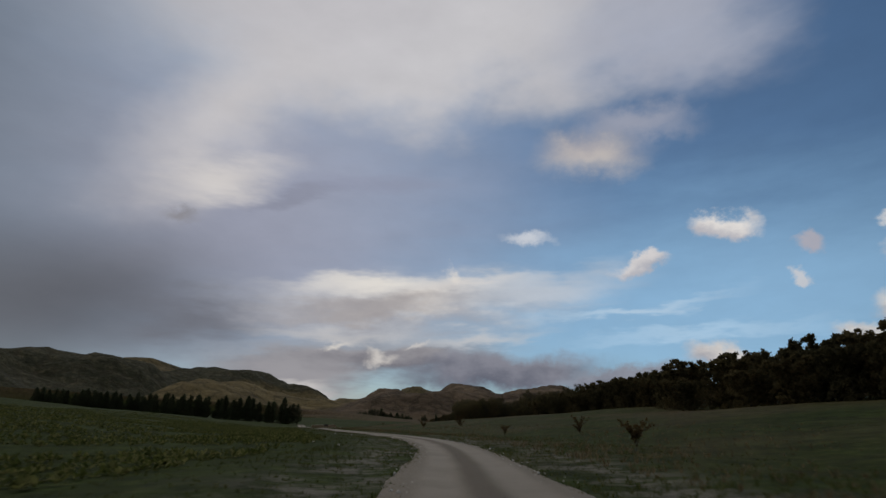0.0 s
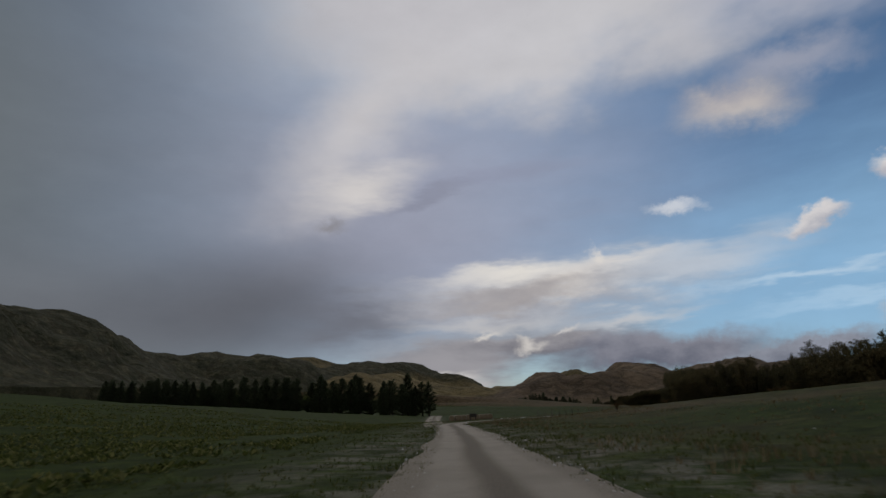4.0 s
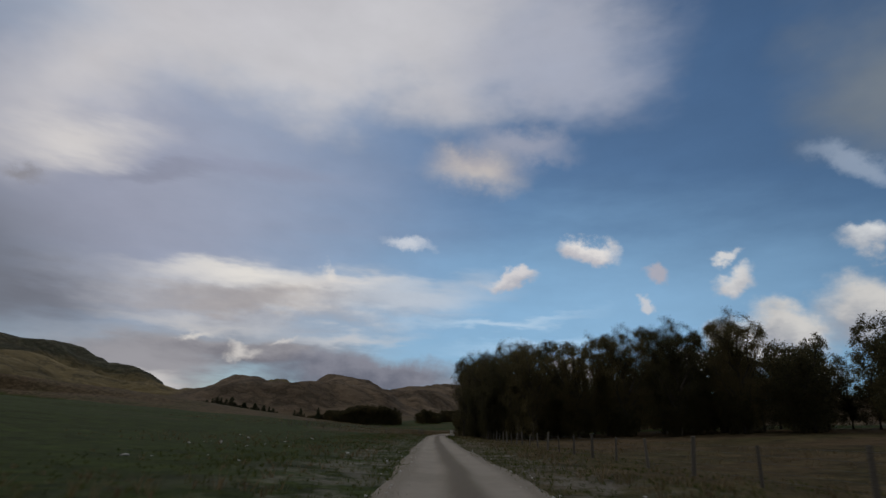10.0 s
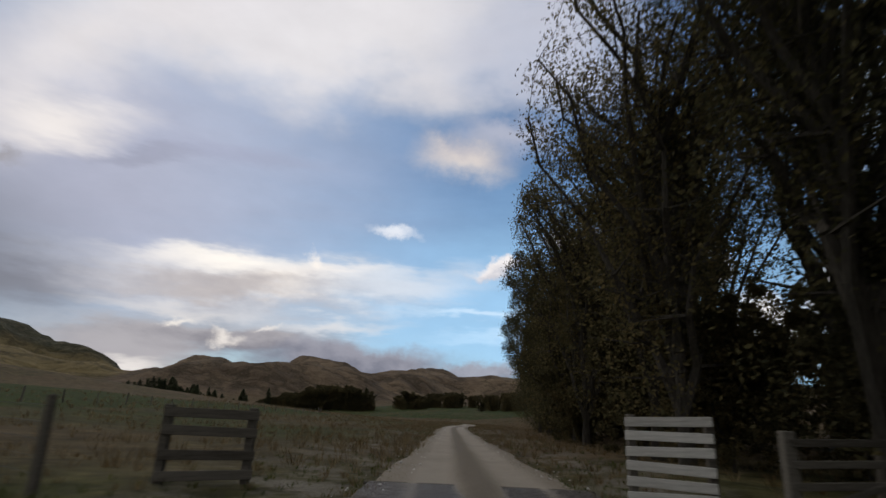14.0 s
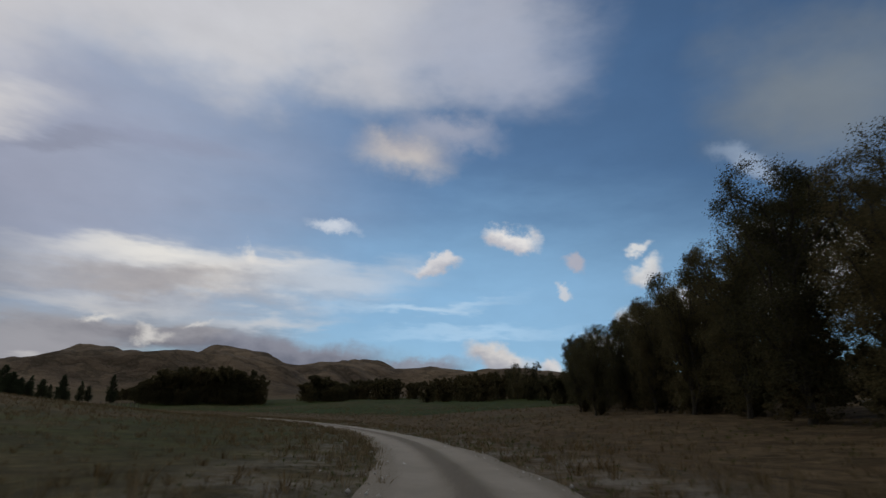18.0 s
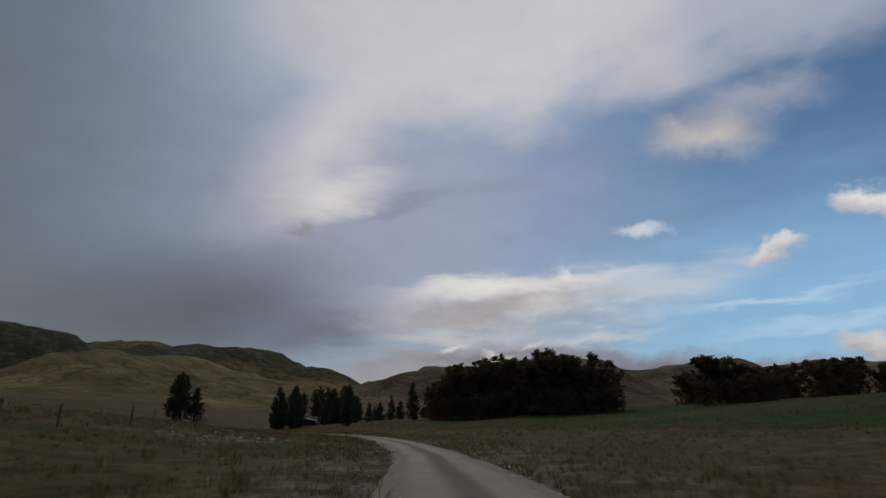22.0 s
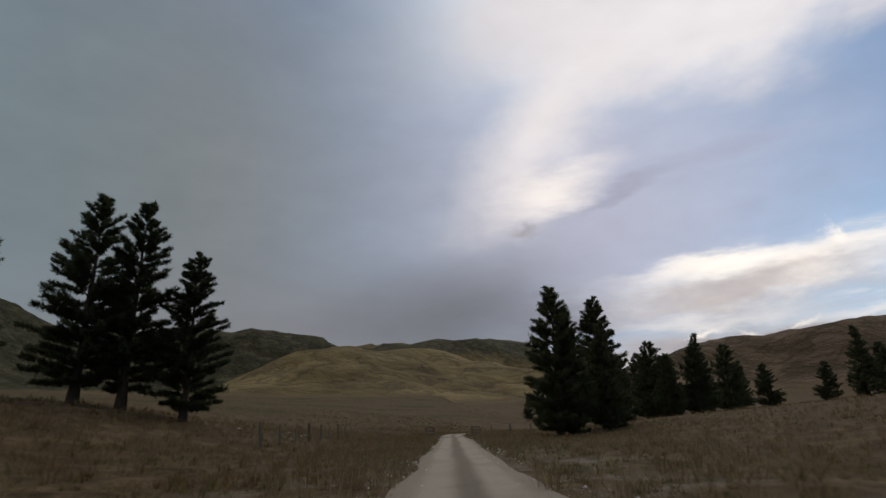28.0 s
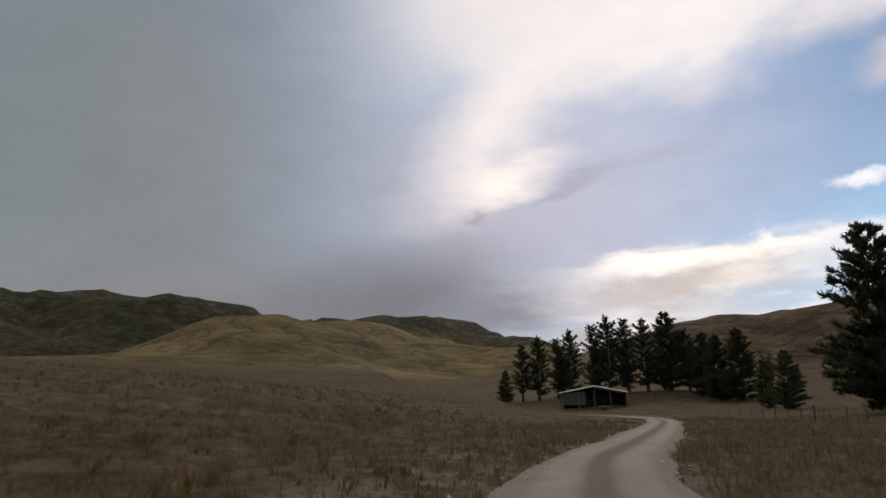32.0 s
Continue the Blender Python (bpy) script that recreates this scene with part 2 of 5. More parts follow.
def m_ground():
    m, n, b = material("pasture_and_hillside", 0.95)
    p = place(n)
    patch = n.noise(p, 0.035, 6, 0.6)
    tuft = n.noise(p, 1.6, 5, 0.7)
    grain = n.noise(p, 9.0, 4, 0.7)
    fold = n.noise(n.vec("MULTIPLY", p, (1.0, 1.0, 0.25)), 0.011, 7, 0.62)
    green = ramp(n, tuft, (0.3, (0.011, 0.019, 0.003)), (0.55, (0.024, 0.037, 0.006)), (0.8, (0.052, 0.060, 0.012)))
    brown = ramp(n, tuft, (0.3, (0.040, 0.029, 0.016)), (0.55, (0.074, 0.054, 0.031)), (0.8, (0.132, 0.100, 0.060)))
    lay = n.math("ADD", n.math("MULTIPLY", fold, 0.7), n.math("MULTIPLY", patch, 0.3))
    golden = ramp(n, lay, (0.33, (0.056, 0.043, 0.020)), (0.45, (0.104, 0.079, 0.036)), (0.56, (0.150, 0.113, 0.053)), (0.68, (0.200, 0.152, 0.076)))
    russet = ramp(n, lay, (0.33, (0.036, 0.026, 0.017)), (0.45, (0.080, 0.057, 0.038)), (0.56, (0.132, 0.094, 0.061)), (0.68, (0.180, 0.132, 0.088)))
    tan = n.mix(attribute(n, "golden"), russet, golden)
    scrub = ramp(n, n.noise(p, 0.05, 7, 0.7), (0.35, (0.020, 0.021, 0.012)), (0.5, (0.042, 0.041, 0.024)), (0.65, (0.078, 0.066, 0.038)))
    dry = n.span(n.math("ADD", attribute(n, "dry"), n.math("MULTIPLY", n.math("SUBTRACT", patch, 0.5), 1.1)), 0.25, 0.75)
    c = n.mix(dry, green, brown)
    clump = n.noise(p, 0.42, 6, 0.7)
    c = n.mix(1.0, c, n.mix(n.span(clump, 0.34, 0.66), (0.62, 0.60, 0.55, 1), (1.42, 1.36, 1.30, 1)), "MULTIPLY")
    rust = n.span(n.noise(p, 0.13, 5, 0.65), 0.52, 0.66, 0.0, 0.55)
    c = n.mix(n.math("MULTIPLY", rust, dry), c, n.mix(tuft, (0.040, 0.024, 0.012, 1), (0.105, 0.066, 0.036, 1)))
    c = n.mix(attribute(n, "hill"), c, tan)
    c = n.mix(n.span(n.math("ADD", attribute(n, "scrub"), n.math("MULTIPLY", n.math("SUBTRACT", fold, 0.5), 1.6)), 0.3, 0.75), c, scrub)
    spots = n.span(n.math("ADD", n.noise(p, 0.11, 5, 0.75), n.math("MULTIPLY", attribute(n, "scrub"), 0.10)), 0.60, 0.70, 0.0, 0.7)
    c = n.mix(n.math("MULTIPLY", spots, attribute(n, "hill")), c, (0.024, 0.026, 0.012, 1))
    # gullies get a dark scrub colour that also paints in their shade
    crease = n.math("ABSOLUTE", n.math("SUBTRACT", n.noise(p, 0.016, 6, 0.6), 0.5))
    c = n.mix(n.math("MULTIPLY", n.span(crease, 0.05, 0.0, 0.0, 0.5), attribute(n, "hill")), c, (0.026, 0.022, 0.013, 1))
    pale = n.span(n.noise(n.vec("MULTIPLY", p, (1, 1, 2.5)), 0.06, 7, 0.8), 0.63, 0.74, 0.0, 0.5)
    c = n.mix(n.math("MULTIPLY", pale, attribute(n, "hill")), c, (0.19, 0.165, 0.115, 1))
    bare = n.math("MULTIPLY", attribute(n, "bare"), n.span(n.noise(p, 0.5, 5, 0.7), 0.42, 0.6))
    c = n.mix(bare, c, ramp(n, grain, (0.3, (0.10, 0.088, 0.072)), (0.7, (0.22, 0.20, 0.17))))
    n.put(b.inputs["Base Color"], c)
    near = n.math("ADD", n.math("MULTIPLY", tuft, 0.11), n.math("MULTIPLY", grain, 0.05))
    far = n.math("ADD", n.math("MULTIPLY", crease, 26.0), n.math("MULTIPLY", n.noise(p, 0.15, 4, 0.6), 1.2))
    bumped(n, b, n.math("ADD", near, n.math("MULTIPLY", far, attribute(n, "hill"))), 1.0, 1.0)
    return m


def m_gravel():
    m, n, b = material("pale_gravel", 0.9)
    p = place(n)
    across = attribute(n, "across")
    stones = n.noise(p, 22.0, 5, 0.75)
    damp = n.noise(n.vec("MULTIPLY", p, (1, 1, 1)), 0.35, 6, 0.65)
    wander = n.math("MULTIPLY", n.math("SUBTRACT", n.noise(p, 0.12, 3, 0.5), 0.5), 0.5)
    x = n.math("ADD", across, wander)
    rut = n.math("SUBTRACT", n.math("ABSOLUTE", x), 0.85)
    wheel = n.span(n.math("ABSOLUTE", rut), 0.2, 0.62)
    c = ramp(n, stones, (0.25, (0.125, 0.105, 0.082)), (0.5, (0.195, 0.168, 0.136)), (0.78, (0.30, 0.265, 0.22)))
    packed = ramp(n, damp, (0.3, (0.215, 0.188, 0.155)), (0.7, (0.300, 0.266, 0.224)))
    c = n.mix(n.math("MULTIPLY", n.math("SUBTRACT", 1.0, wheel), 0.9), c, packed)
    mid = n.span(n.math("ABSOLUTE", x), 0.45, 0.12, 0.0, 0.85)
    c = n.mix(mid, c, ramp(n, stones, (0.3, (0.088, 0.073, 0.057)), (0.7, (0.165, 0.142, 0.115))))
    c = n.mix(n.span(damp, 0.55, 0.75, 0.0, 0.4), c, (0.11, 0.092, 0.072, 1))
    n.put(b.inputs["Base Color"], c)
    bumped(n, b, n.math("ADD", stones, n.math("MULTIPLY", wheel, 0.6)), 0.8, 0.03)
    return m


def let_through(m, n, b, c, share):
    """Thin leaves pass a share of the light on."""
    thin = n.node("ShaderNodeBsdfTranslucent")
    n.put(thin.inputs["Color"], c)
    both = n.node("ShaderNodeMixShader")
    both.inputs[0].default_value = share
    m.node_tree.links.new(b.outputs[0], both.inputs[1])
    m.node_tree.links.new(thin.outputs[0], both.inputs[2])
    m.node_tree.links.new(both.outputs[0], m.node_tree.nodes["Material Output"].inputs["Surface"])


def m_blades(name, dark, mid, pale):
    m, n, b = material(name, 0.9)
    r = n.math("ADD", n.math("MULTIPLY", per_island(n), 0.6), n.math("MULTIPLY", n.noise(place(n), 0.25, 4, 0.6), 0.4))
    c = ramp(n, r, (0.2, dark), (0.5, mid), (0.85, pale))
    n.put(b.inputs["Base Color"], c)
    let_through(m, n, b, c, 0.5)
    return m


def m_leaves(name, dark, mid, pale, gloss=0.65):
    m, n, b = material(name, gloss)
    r = n.math("ADD", n.math("MULTIPLY", per_island(n), 0.55), n.math("MULTIPLY", per_object(n), 0.45))
    c = ramp(n, r, (0.15, dark), (0.5, mid), (0.85, pale))
    n.put(b.inputs["Base Color"], c)
    let_through(m, n, b, c, 0.5)
    return m


def m_bark(name, dark, pale):
    m, n, b = material(name, 0.95)
    v = n.vec("MULTIPLY", n.node("ShaderNodeTexCoord").outputs["Object"], (6.0, 6.0, 0.9))
    f = n.noise(v, 2.5, 6, 0.7)
    n.put(b.inputs["Base Color"], ramp(n, f, (0.3, dark), (0.7, pale)))
    bumped(n, b, f, 0.9, 0.04)
    return m


def m_wood(name, dark, pale):
    m, n, b = material(name, 0.88)
    v = n.vec("MULTIPLY", n.node("ShaderNodeTexCoord").outputs["Object"], (1.2, 14.0, 14.0))
    f = n.noise(v, 2.0, 6, 0.7)
    g = n.math("ADD", n.math("MULTIPLY", f, 0.75), n.math("MULTIPLY", per_object(n), 0.25))
    n.put(b.inputs["Base Color"], ramp(n, g, (0.3, dark), (0.7, pale)))
    bumped(n, b, f, 0.6, 0.006)
    return m


def m_plain(name, c1, c2, scale=8.0, rough=0.7, metal=0.0, bump=0.3):
    m, n, b = material(name, rough, metal)
    f = n.noise(n.node("ShaderNodeTexCoord").outputs["Object"], scale, 6, 0.65)
    n.put(b.inputs["Base Color"], ramp(n, f, (0.3, c1), (0.7, c2)))
    bumped(n, b, f, bump, 0.02)
    return m


GROUND, GRAVEL = m_ground(), m_gravel()
NEEDLES = m_leaves("pine_needles", (0.034, 0.042, 0.024), (0.055, 0.066, 0.036), (0.085, 0.096, 0.052), 0.85)
LEAVES = m_leaves("autumn_willow_leaves", (0.046, 0.045, 0.024), (0.078, 0.070, 0.034), (0.130, 0.102, 0.048), 0.85)
BUSH = m_leaves("dark_shrub_leaves", (0.046, 0.043, 0.022), (0.074, 0.064, 0.032), (0.118, 0.090, 0.042), 0.85)
BARK = m_bark("pine_bark", (0.022, 0.018, 0.014), (0.065, 0.052, 0.042))
WILLOW_BARK = m_bark("willow_bark", (0.030, 0.026, 0.021), (0.090, 0.078, 0.064))
GREY_WOOD = m_wood("weathered_grey_timber", (0.055, 0.048, 0.040), (0.150, 0.135, 0.115))
WHITE_WOOD = m_wood("flaking_white_paint", (0.34, 0.32, 0.29), (0.66, 0.63, 0.58))
DARK_WOOD = m_wood("dark_stained_timber", (0.020, 0.018, 0.016), (0.060, 0.052, 0.045))
STEEL = m_plain("rusty_steel_rail", (0.05, 0.042, 0.038), (0.16, 0.14, 0.125), 12, 0.55, 0.7)
WIRE = m_plain("fence_wire", (0.05, 0.05, 0.05), (0.10, 0.10, 0.10), 5, 0.7, 0.6, 0.0)
ROCK = m_plain("white_limestone", (0.24, 0.225, 0.205), (0.52, 0.50, 0.47), 6, 0.9, 0.0, 0.8)
STRAW = m_plain("weathered_hay", (0.12, 0.085, 0.052), (0.26, 0.20, 0.135), 14, 0.95, 0.0, 0.8)
NETTING = m_plain("pale_bale_netting", (0.20, 0.17, 0.13), (0.40, 0.36, 0.30), 9, 0.8)
ROOF_IRON = m_plain("grey_roof_iron", (0.74, 0.75, 0.76), (0.84, 0.85, 0.86), 1.5, 0.4, 0.0, 0.1)
WALL_IRON = m_plain("dull_dark_iron", (0.020, 0.024, 0.024), (0.05, 0.055, 0.054), 1.5, 0.6, 0.3, 0.1)
GREEN_PAINT = m_plain("green_machine_paint", (0.02, 0.06, 0.04), (0.03, 0.10, 0.065), 5, 0.5)
RED_PAINT = m_plain("faded_red_paint", (0.10, 0.03, 0.02), (0.17, 0.05, 0.035), 5, 0.6)
TUSSOCK = m_blades("dry_tussock", (0.070, 0.050, 0.027), (0.132, 0.098, 0.053), (0.225, 0.175, 0.105))
GRASS = m_blades("short_green_grass", (0.032, 0.044, 0.012), (0.058, 0.070, 0.019), (0.125, 0.115, 0.042))
CROP = m_blades("yellowing_fodder_leaves", (0.030, 0.042, 0.010), (0.072, 0.082, 0.022), (0.200, 0.190, 0.075))
SCRUB = m_blades("bracken_and_briar", (0.050, 0.034, 0.016), (0.100, 0.066, 0.030), (0.165, 0.110, 0.050))


# ---- mesh helpers ----
def part(name, bm, mat, parent=None, label="", smooth=False):
    me = bpy.data.meshes.new(name)
    bm.to_mesh(me)
    bm.free()
    if smooth:
        me.polygons.foreach_set("use_smooth", [True] * len(me.polygons))
    me.materials.append(mat)
    ob = new(name, me)
    if parent:
        ob.parent = parent
    if label:
        ob["label"] = label
    return ob


def soup(name, verts, faces, mat, parent=None, smooth=False):
    """One mesh from arrays of corners and of triangles or quads."""
    me = bpy.data.meshes.new(name)
    v, f = np.asarray(verts, np.float32), np.asarray(faces, np.int32)
    me.vertices.add(len(v))
    me.vertices.foreach_set("co", v.ravel())
    me.loops.add(f.size)
    me.loops.foreach_set("vertex_index", f.ravel())
    me.polygons.add(len(f))
    me.polygons.foreach_set("loop_start", np.arange(len(f), dtype=np.int32) * f.shape[1])
    me.update(calc_edges=True)
    if smooth:
        me.polygons.foreach_set("use_smooth", np.ones(len(f), bool))
    me.materials.append(mat)
    ob = new(name, me)
    if parent:
        ob.parent = parent
    return ob


def box(bm, cx, cy, cz, sx, sy, sz, turn=0.0, bevel=0.0):
    r = bmesh.ops.create_cube(bm, size=1.0, matrix=Matrix.Translation((cx, cy, cz)) @ Matrix.Rotation(turn, 4, "Z") @ Matrix.Diagonal((sx, sy, sz, 1)))
    if bevel:
        edges = {e for v in r["verts"] for e in v.link_edges}
        bmesh.ops.bevel(bm, geom=list(edges), offset=bevel, segments=1, affect="EDGES")
    return r["verts"]


def rod(bm, a, b, r1, r2, sides=6):
    """A tapered round bar from a to b."""
    a, b = Vector(a), Vector(b)
    d = b - a
    q = d.to_track_quat("Z", "Y").to_matrix().to_4x4()
    bmesh.ops.create_cone(bm, cap_ends=True, segments=sides, radius1=r1, radius2=r2, depth=d.length, matrix=Matrix.Translation((a + b) / 2) @ q)


# ---- the lie of the land ----
ROAD_AHEAD = [(-88.9, 897.0), (-90.2, 908.0), (-92.0, 922.0), (-94.6, 940.0), (-98.5, 958.0), (-105.0, 977.0), (-115.0, 996.0), (-128.0, 1010.0)]
ROAD_BEHIND = [(1.5, -60.0), (0.8, -30.0), (0.2, -12.0)]


def centre_line():
    """The middle of the gravel road, a little to the right of the wheel tracks that the drive follows."""
    pts = [Vector(p) for p in ROAD_BEHIND]
    for t, x, y, yaw, tilt, lean in DRIVE:
        a = radians(yaw)
        off = 0.75 - 0.33 * min(max((t - 25.0) / 2.0, 0.0), 1.0)
        pts.append(Vector((x + off * math.cos(a), y + off * math.sin(a))))
    pts += [Vector(p) for p in ROAD_AHEAD]
    out = []
    for i in range(len(pts) - 1):
        p0, p1, p2, p3 = pts[max(i - 1, 0)], pts[i], pts[i + 1], pts[min(i + 2, len(pts) - 1)]
        for k in range(8):
            s = k / 8
            out.append(0.5 * ((2 * p1) + (p2 - p0) * s + (2 * p0 - 5 * p1 + 4 * p2 - p3) * s * s + (3 * p1 - p0 - 3 * p2 + p3) * s ** 3))
    return np.array([(p.x, p.y) for p in out])


LINE = centre_line()
for _ in range(3):
    LINE[1:-1] = 0.5 * LINE[1:-1] + 0.25 * (LINE[:-2] + LINE[2:])
SIDE_TRACK = np.array([(-39.6 - 38.6 * s + 5 * s * s, 185 + 116 * s) for s in np.linspace(0, 1, 50)])
TANGENT = np.gradient(LINE, axis=0)
TANGENT /= np.linalg.norm(TANGENT, axis=1)[:, None]


def from_road(x, y, line=LINE):
    """Distance from the road's middle, and the side: minus is left of the drive."""
    x, y = np.atleast_1d(np.asarray(x, float)), np.atleast_1d(np.asarray(y, float))
    d, side, where = np.empty(x.shape), np.empty(x.shape), np.empty(x.shape, int)
    for i in range(0, x.size, 4000):
        dx, dy = x[i:i + 4000, None] - line[None, :, 0], y[i:i + 4000, None] - line[None, :, 1]
        q = dx * dx + dy * dy
        k = q.argmin(1)
        r = np.arange(len(k))
        d[i:i + 4000] = np.sqrt(q[r, k])
        where[i:i + 4000] = k
        if line is LINE:
            side[i:i + 4000] = np.sign(TANGENT[k, 1] * dx[r, k] - TANGENT[k, 0] * dy[r, k])
    return d, side, where


LATTICE = np.random.RandomState(7).rand(256, 256)


def value_noise(x, y):
    xi, yi = np.floor(x).astype(int), np.floor(y).astype(int)
    fx, fy = x - xi, y - yi
    fx, fy = fx * fx * (3 - 2 * fx), fy * fy * (3 - 2 * fy)
    g = lambda i, j: LATTICE[i % 256, j % 256]
    return (g(xi, yi) * (1 - fx) + g(xi + 1, yi) * fx) * (1 - fy) + (g(xi, yi + 1) * (1 - fx) + g(xi + 1, yi + 1) * fx) * fy


def fractal(x, y, octaves=5):
    s, a, n = 0, 0.5, 0
    for k in range(octaves):
        s = s + a * value_noise(x * 2 ** k + 17.3 * k, y * 2 ** k + 5.1 * k)
        n += a
        a *= 0.5
    return s / n


# ridges: start, its height, end, its height, half width
TAN_SPURS = [
    ((-540, 1287), 93, (-517, 1408), 92, 130), ((-517, 1408), 92, (-321, 1425), 72, 110), ((-540, 1287), 93, (-631, 1072), 14, 130),
    ((-419, 1260), 49, (-290, 1189), 12, 70), ((-522, 1304), 66, (-391, 1320), 50, 60),
]
SCRUB_RIDGES = [
    ((-886, 1388), 160, (-1016, 1303), 152, 190), ((-1016, 1303), 152, (-1039, 925), 200, 190), ((-886, 1388), 160, (-656, 1744), 138, 160),
    ((-656, 1744), 138, (-431, 1768), 100, 140), ((-1039, 925), 200, (-1010, 581), 222, 230), ((-1010, 581), 222, (-950, 60), 155, 240),
    ((-950, 60), 155, (-900, -700), 140, 280), ((-699, 830), 36, (-900, 861), 120, 110),
]
FAR_RIDGES = [
    ((-431, 1768), 100, (-282, 1556), 52, 100), ((-656, 1744), 138, (-1100, 2000), 225, 260), ((-413, 2742), 120, (-152, 2797), 185, 240),
]
RIGHT_RIDGES = [
    ((-150, 1328), 68, (-81, 1384), 73, 60), ((-120, 1345), 69, (0, 1381), 83, 80), ((0, 1381), 83, (74, 1446), 78, 90), ((74, 1446), 78, (67, 1637), 121, 110),
    ((-174, 1297), 46, (-166, 1555), 104, 100), ((235, 1587), 91, (351, 1803), 116, 115), ((122, 1632), 75, (249, 1716), 116, 120),
    ((351, 1803), 116, (676, 1644), 99, 150), ((676, 1644), 99, (900, 1560), 98, 200), ((900, 1560), 98, (1300, 1000), 112, 230),
    ((1300, 1000), 112, (1300, 200), 112, 250), ((1300, 200), 112, (1100, -700), 110, 280), ((1100, -700), 110, (-900, -900), 120, 320),
]


def ridge_heights(x, y, ridges):
    h = np.zeros(x.shape)
    for (ax, ay), az_, (bx, by), bz, w in ridges:
        dx, dy = bx - ax, by - ay
        s = np.clip(((x - ax) * dx + (y - ay) * dy) / (dx * dx + dy * dy), 0, 1)
        d = np.hypot(x - ax - s * dx, y - ay - s * dy)
        z = az_ + (bz - az_) * s
        k = 1 / (1 + (d / w) ** 2.9)
        h = h + (z * k) ** 5
    return h ** 0.2


def lie(x, y):
    """Height, and the shares of hillside and scrub, at points of the plan."""
    x, y = np.atleast_1d(np.asarray(x, float)), np.atleast_1d(np.asarray(y, float))
    d, side, where = from_road(x, y)
    gullies = fractal(x / 210.0, y / 210.0, 5)
    creases = np.abs(fractal(x / 120.0 + 9, y / 120.0 + 4, 4) - 0.5) * 2
    bend_x = (fractal(x / 150.0 + 31, y / 150.0, 3) - 0.5) * 95 + (fractal(x / 52.0, y / 52.0 + 13, 2) - 0.5) * 26
    bend_y = (fractal(x / 150.0, y / 150.0 + 47, 3) - 0.5) * 95 + (fractal(x / 52.0 + 23, y / 52.0, 2) - 0.5) * 26
    bx, by = x + bend_x, y + bend_y
    tan_h = ridge_heights(x + 0.5 * bend_x, y + 0.5 * bend_y, TAN_SPURS)
    scrub_h = ridge_heights(bx, by, SCRUB_RIDGES)
    far_h = ridge_heights(bx, by, FAR_RIDGES)
    right_h = ridge_heights(bx, by, RIGHT_RIDGES)
    hills = (tan_h ** 4 + scrub_h ** 4 + far_h ** 4 + right_h ** 4) ** 0.25
    fade = np.clip((d - 60) / 320.0, 0, 1)
    fade = fade * fade * (3 - 2 * fade)
    rough = (gullies - 0.5) * 0.26 + (creases - 0.35) * 0.20 + (fractal(x / 34.0, y / 34.0 + 8, 3) - 0.5) * 0.07
    hills = np.maximum(hills - 9, 0) * fade * (1 + rough)
    out = np.clip(d - 12, 0, None)
    # the paddock beside the willows lies flatter than the fields before and after it
    slope = np.interp(LINE[where, 1], [215, 280, 600, 710], [0.112, 0.045, 0.045, 0.112])
    left = np.clip(d - 8 - 14 * np.clip((500 - LINE[where, 1]) / 60, 0, 1), 0, None)
    rise = np.where(side > 0, 24 * (1 - np.exp(-out * 0.085 / 24)), 60 * (1 - np.exp(-left * slope / 60)))
    swell = (fractal(x / 40.0, y / 40.0, 3) - 0.5) * np.clip(d - 7, 0, 40) / 40 * 2.0
    tuft = (fractal(x / 2.7, y / 2.7, 2) - 0.5) * np.clip(d - 3.2, 0, 3) / 3 * 0.16 * np.clip((75 - d) / 30, 0, 1)
    bank = 0.22 * np.exp(-((d - 5.5) / 1.5) ** 2) * (fractal(x / 6.0, y / 6.0, 2))
    rise = rise * (1 - 0.9 * np.clip(hills / 45, 0, 1))
    knoll = 2.6 * np.exp(-((x + 122) ** 2 + (y - 1066) ** 2) / 34.0 ** 2) + 1.3 * np.exp(-((x + 74) ** 2 + (y - 826) ** 2) / 17.0 ** 2) * np.clip((d - 10) / 12, 0, 1)
    z = knoll + hills + rise + swell + tuft + bank - 0.05 * np.clip(1 - d / 2.6, 0, 1)
    hill = np.clip((hills - 3) / 10, 0, 1)
    scr = np.clip((scrub_h - np.maximum(tan_h, far_h * 0.8)) / 40 + 0.2, 0, 1) * hill + np.clip((far_h - 90) / 60, 0, 1) * 0.45 * hill
    golden = np.clip(0.5 + (np.maximum(tan_h, far_h) - right_h) / 30, 0, 1)
    return z, hill, np.clip(scr, 0, 1), d, side, where, golden


def height(x, y):
    return float(lie([x], [y])[0][0])


def spaced(lo, hi, fine_lo, fine_hi, step, grow):
    mid = list(np.arange(fine_lo, fine_hi + step, step))
    s, v, after = step, mid[-1], []
    while v < hi:
        s *= grow
        v += s
        after.append(v)
    s, v, before = step, mid[0], []
    while v > lo:
        s *= grow
        v -= s
        before.append(v)
    return np.array(before[::-1] + mid + after)


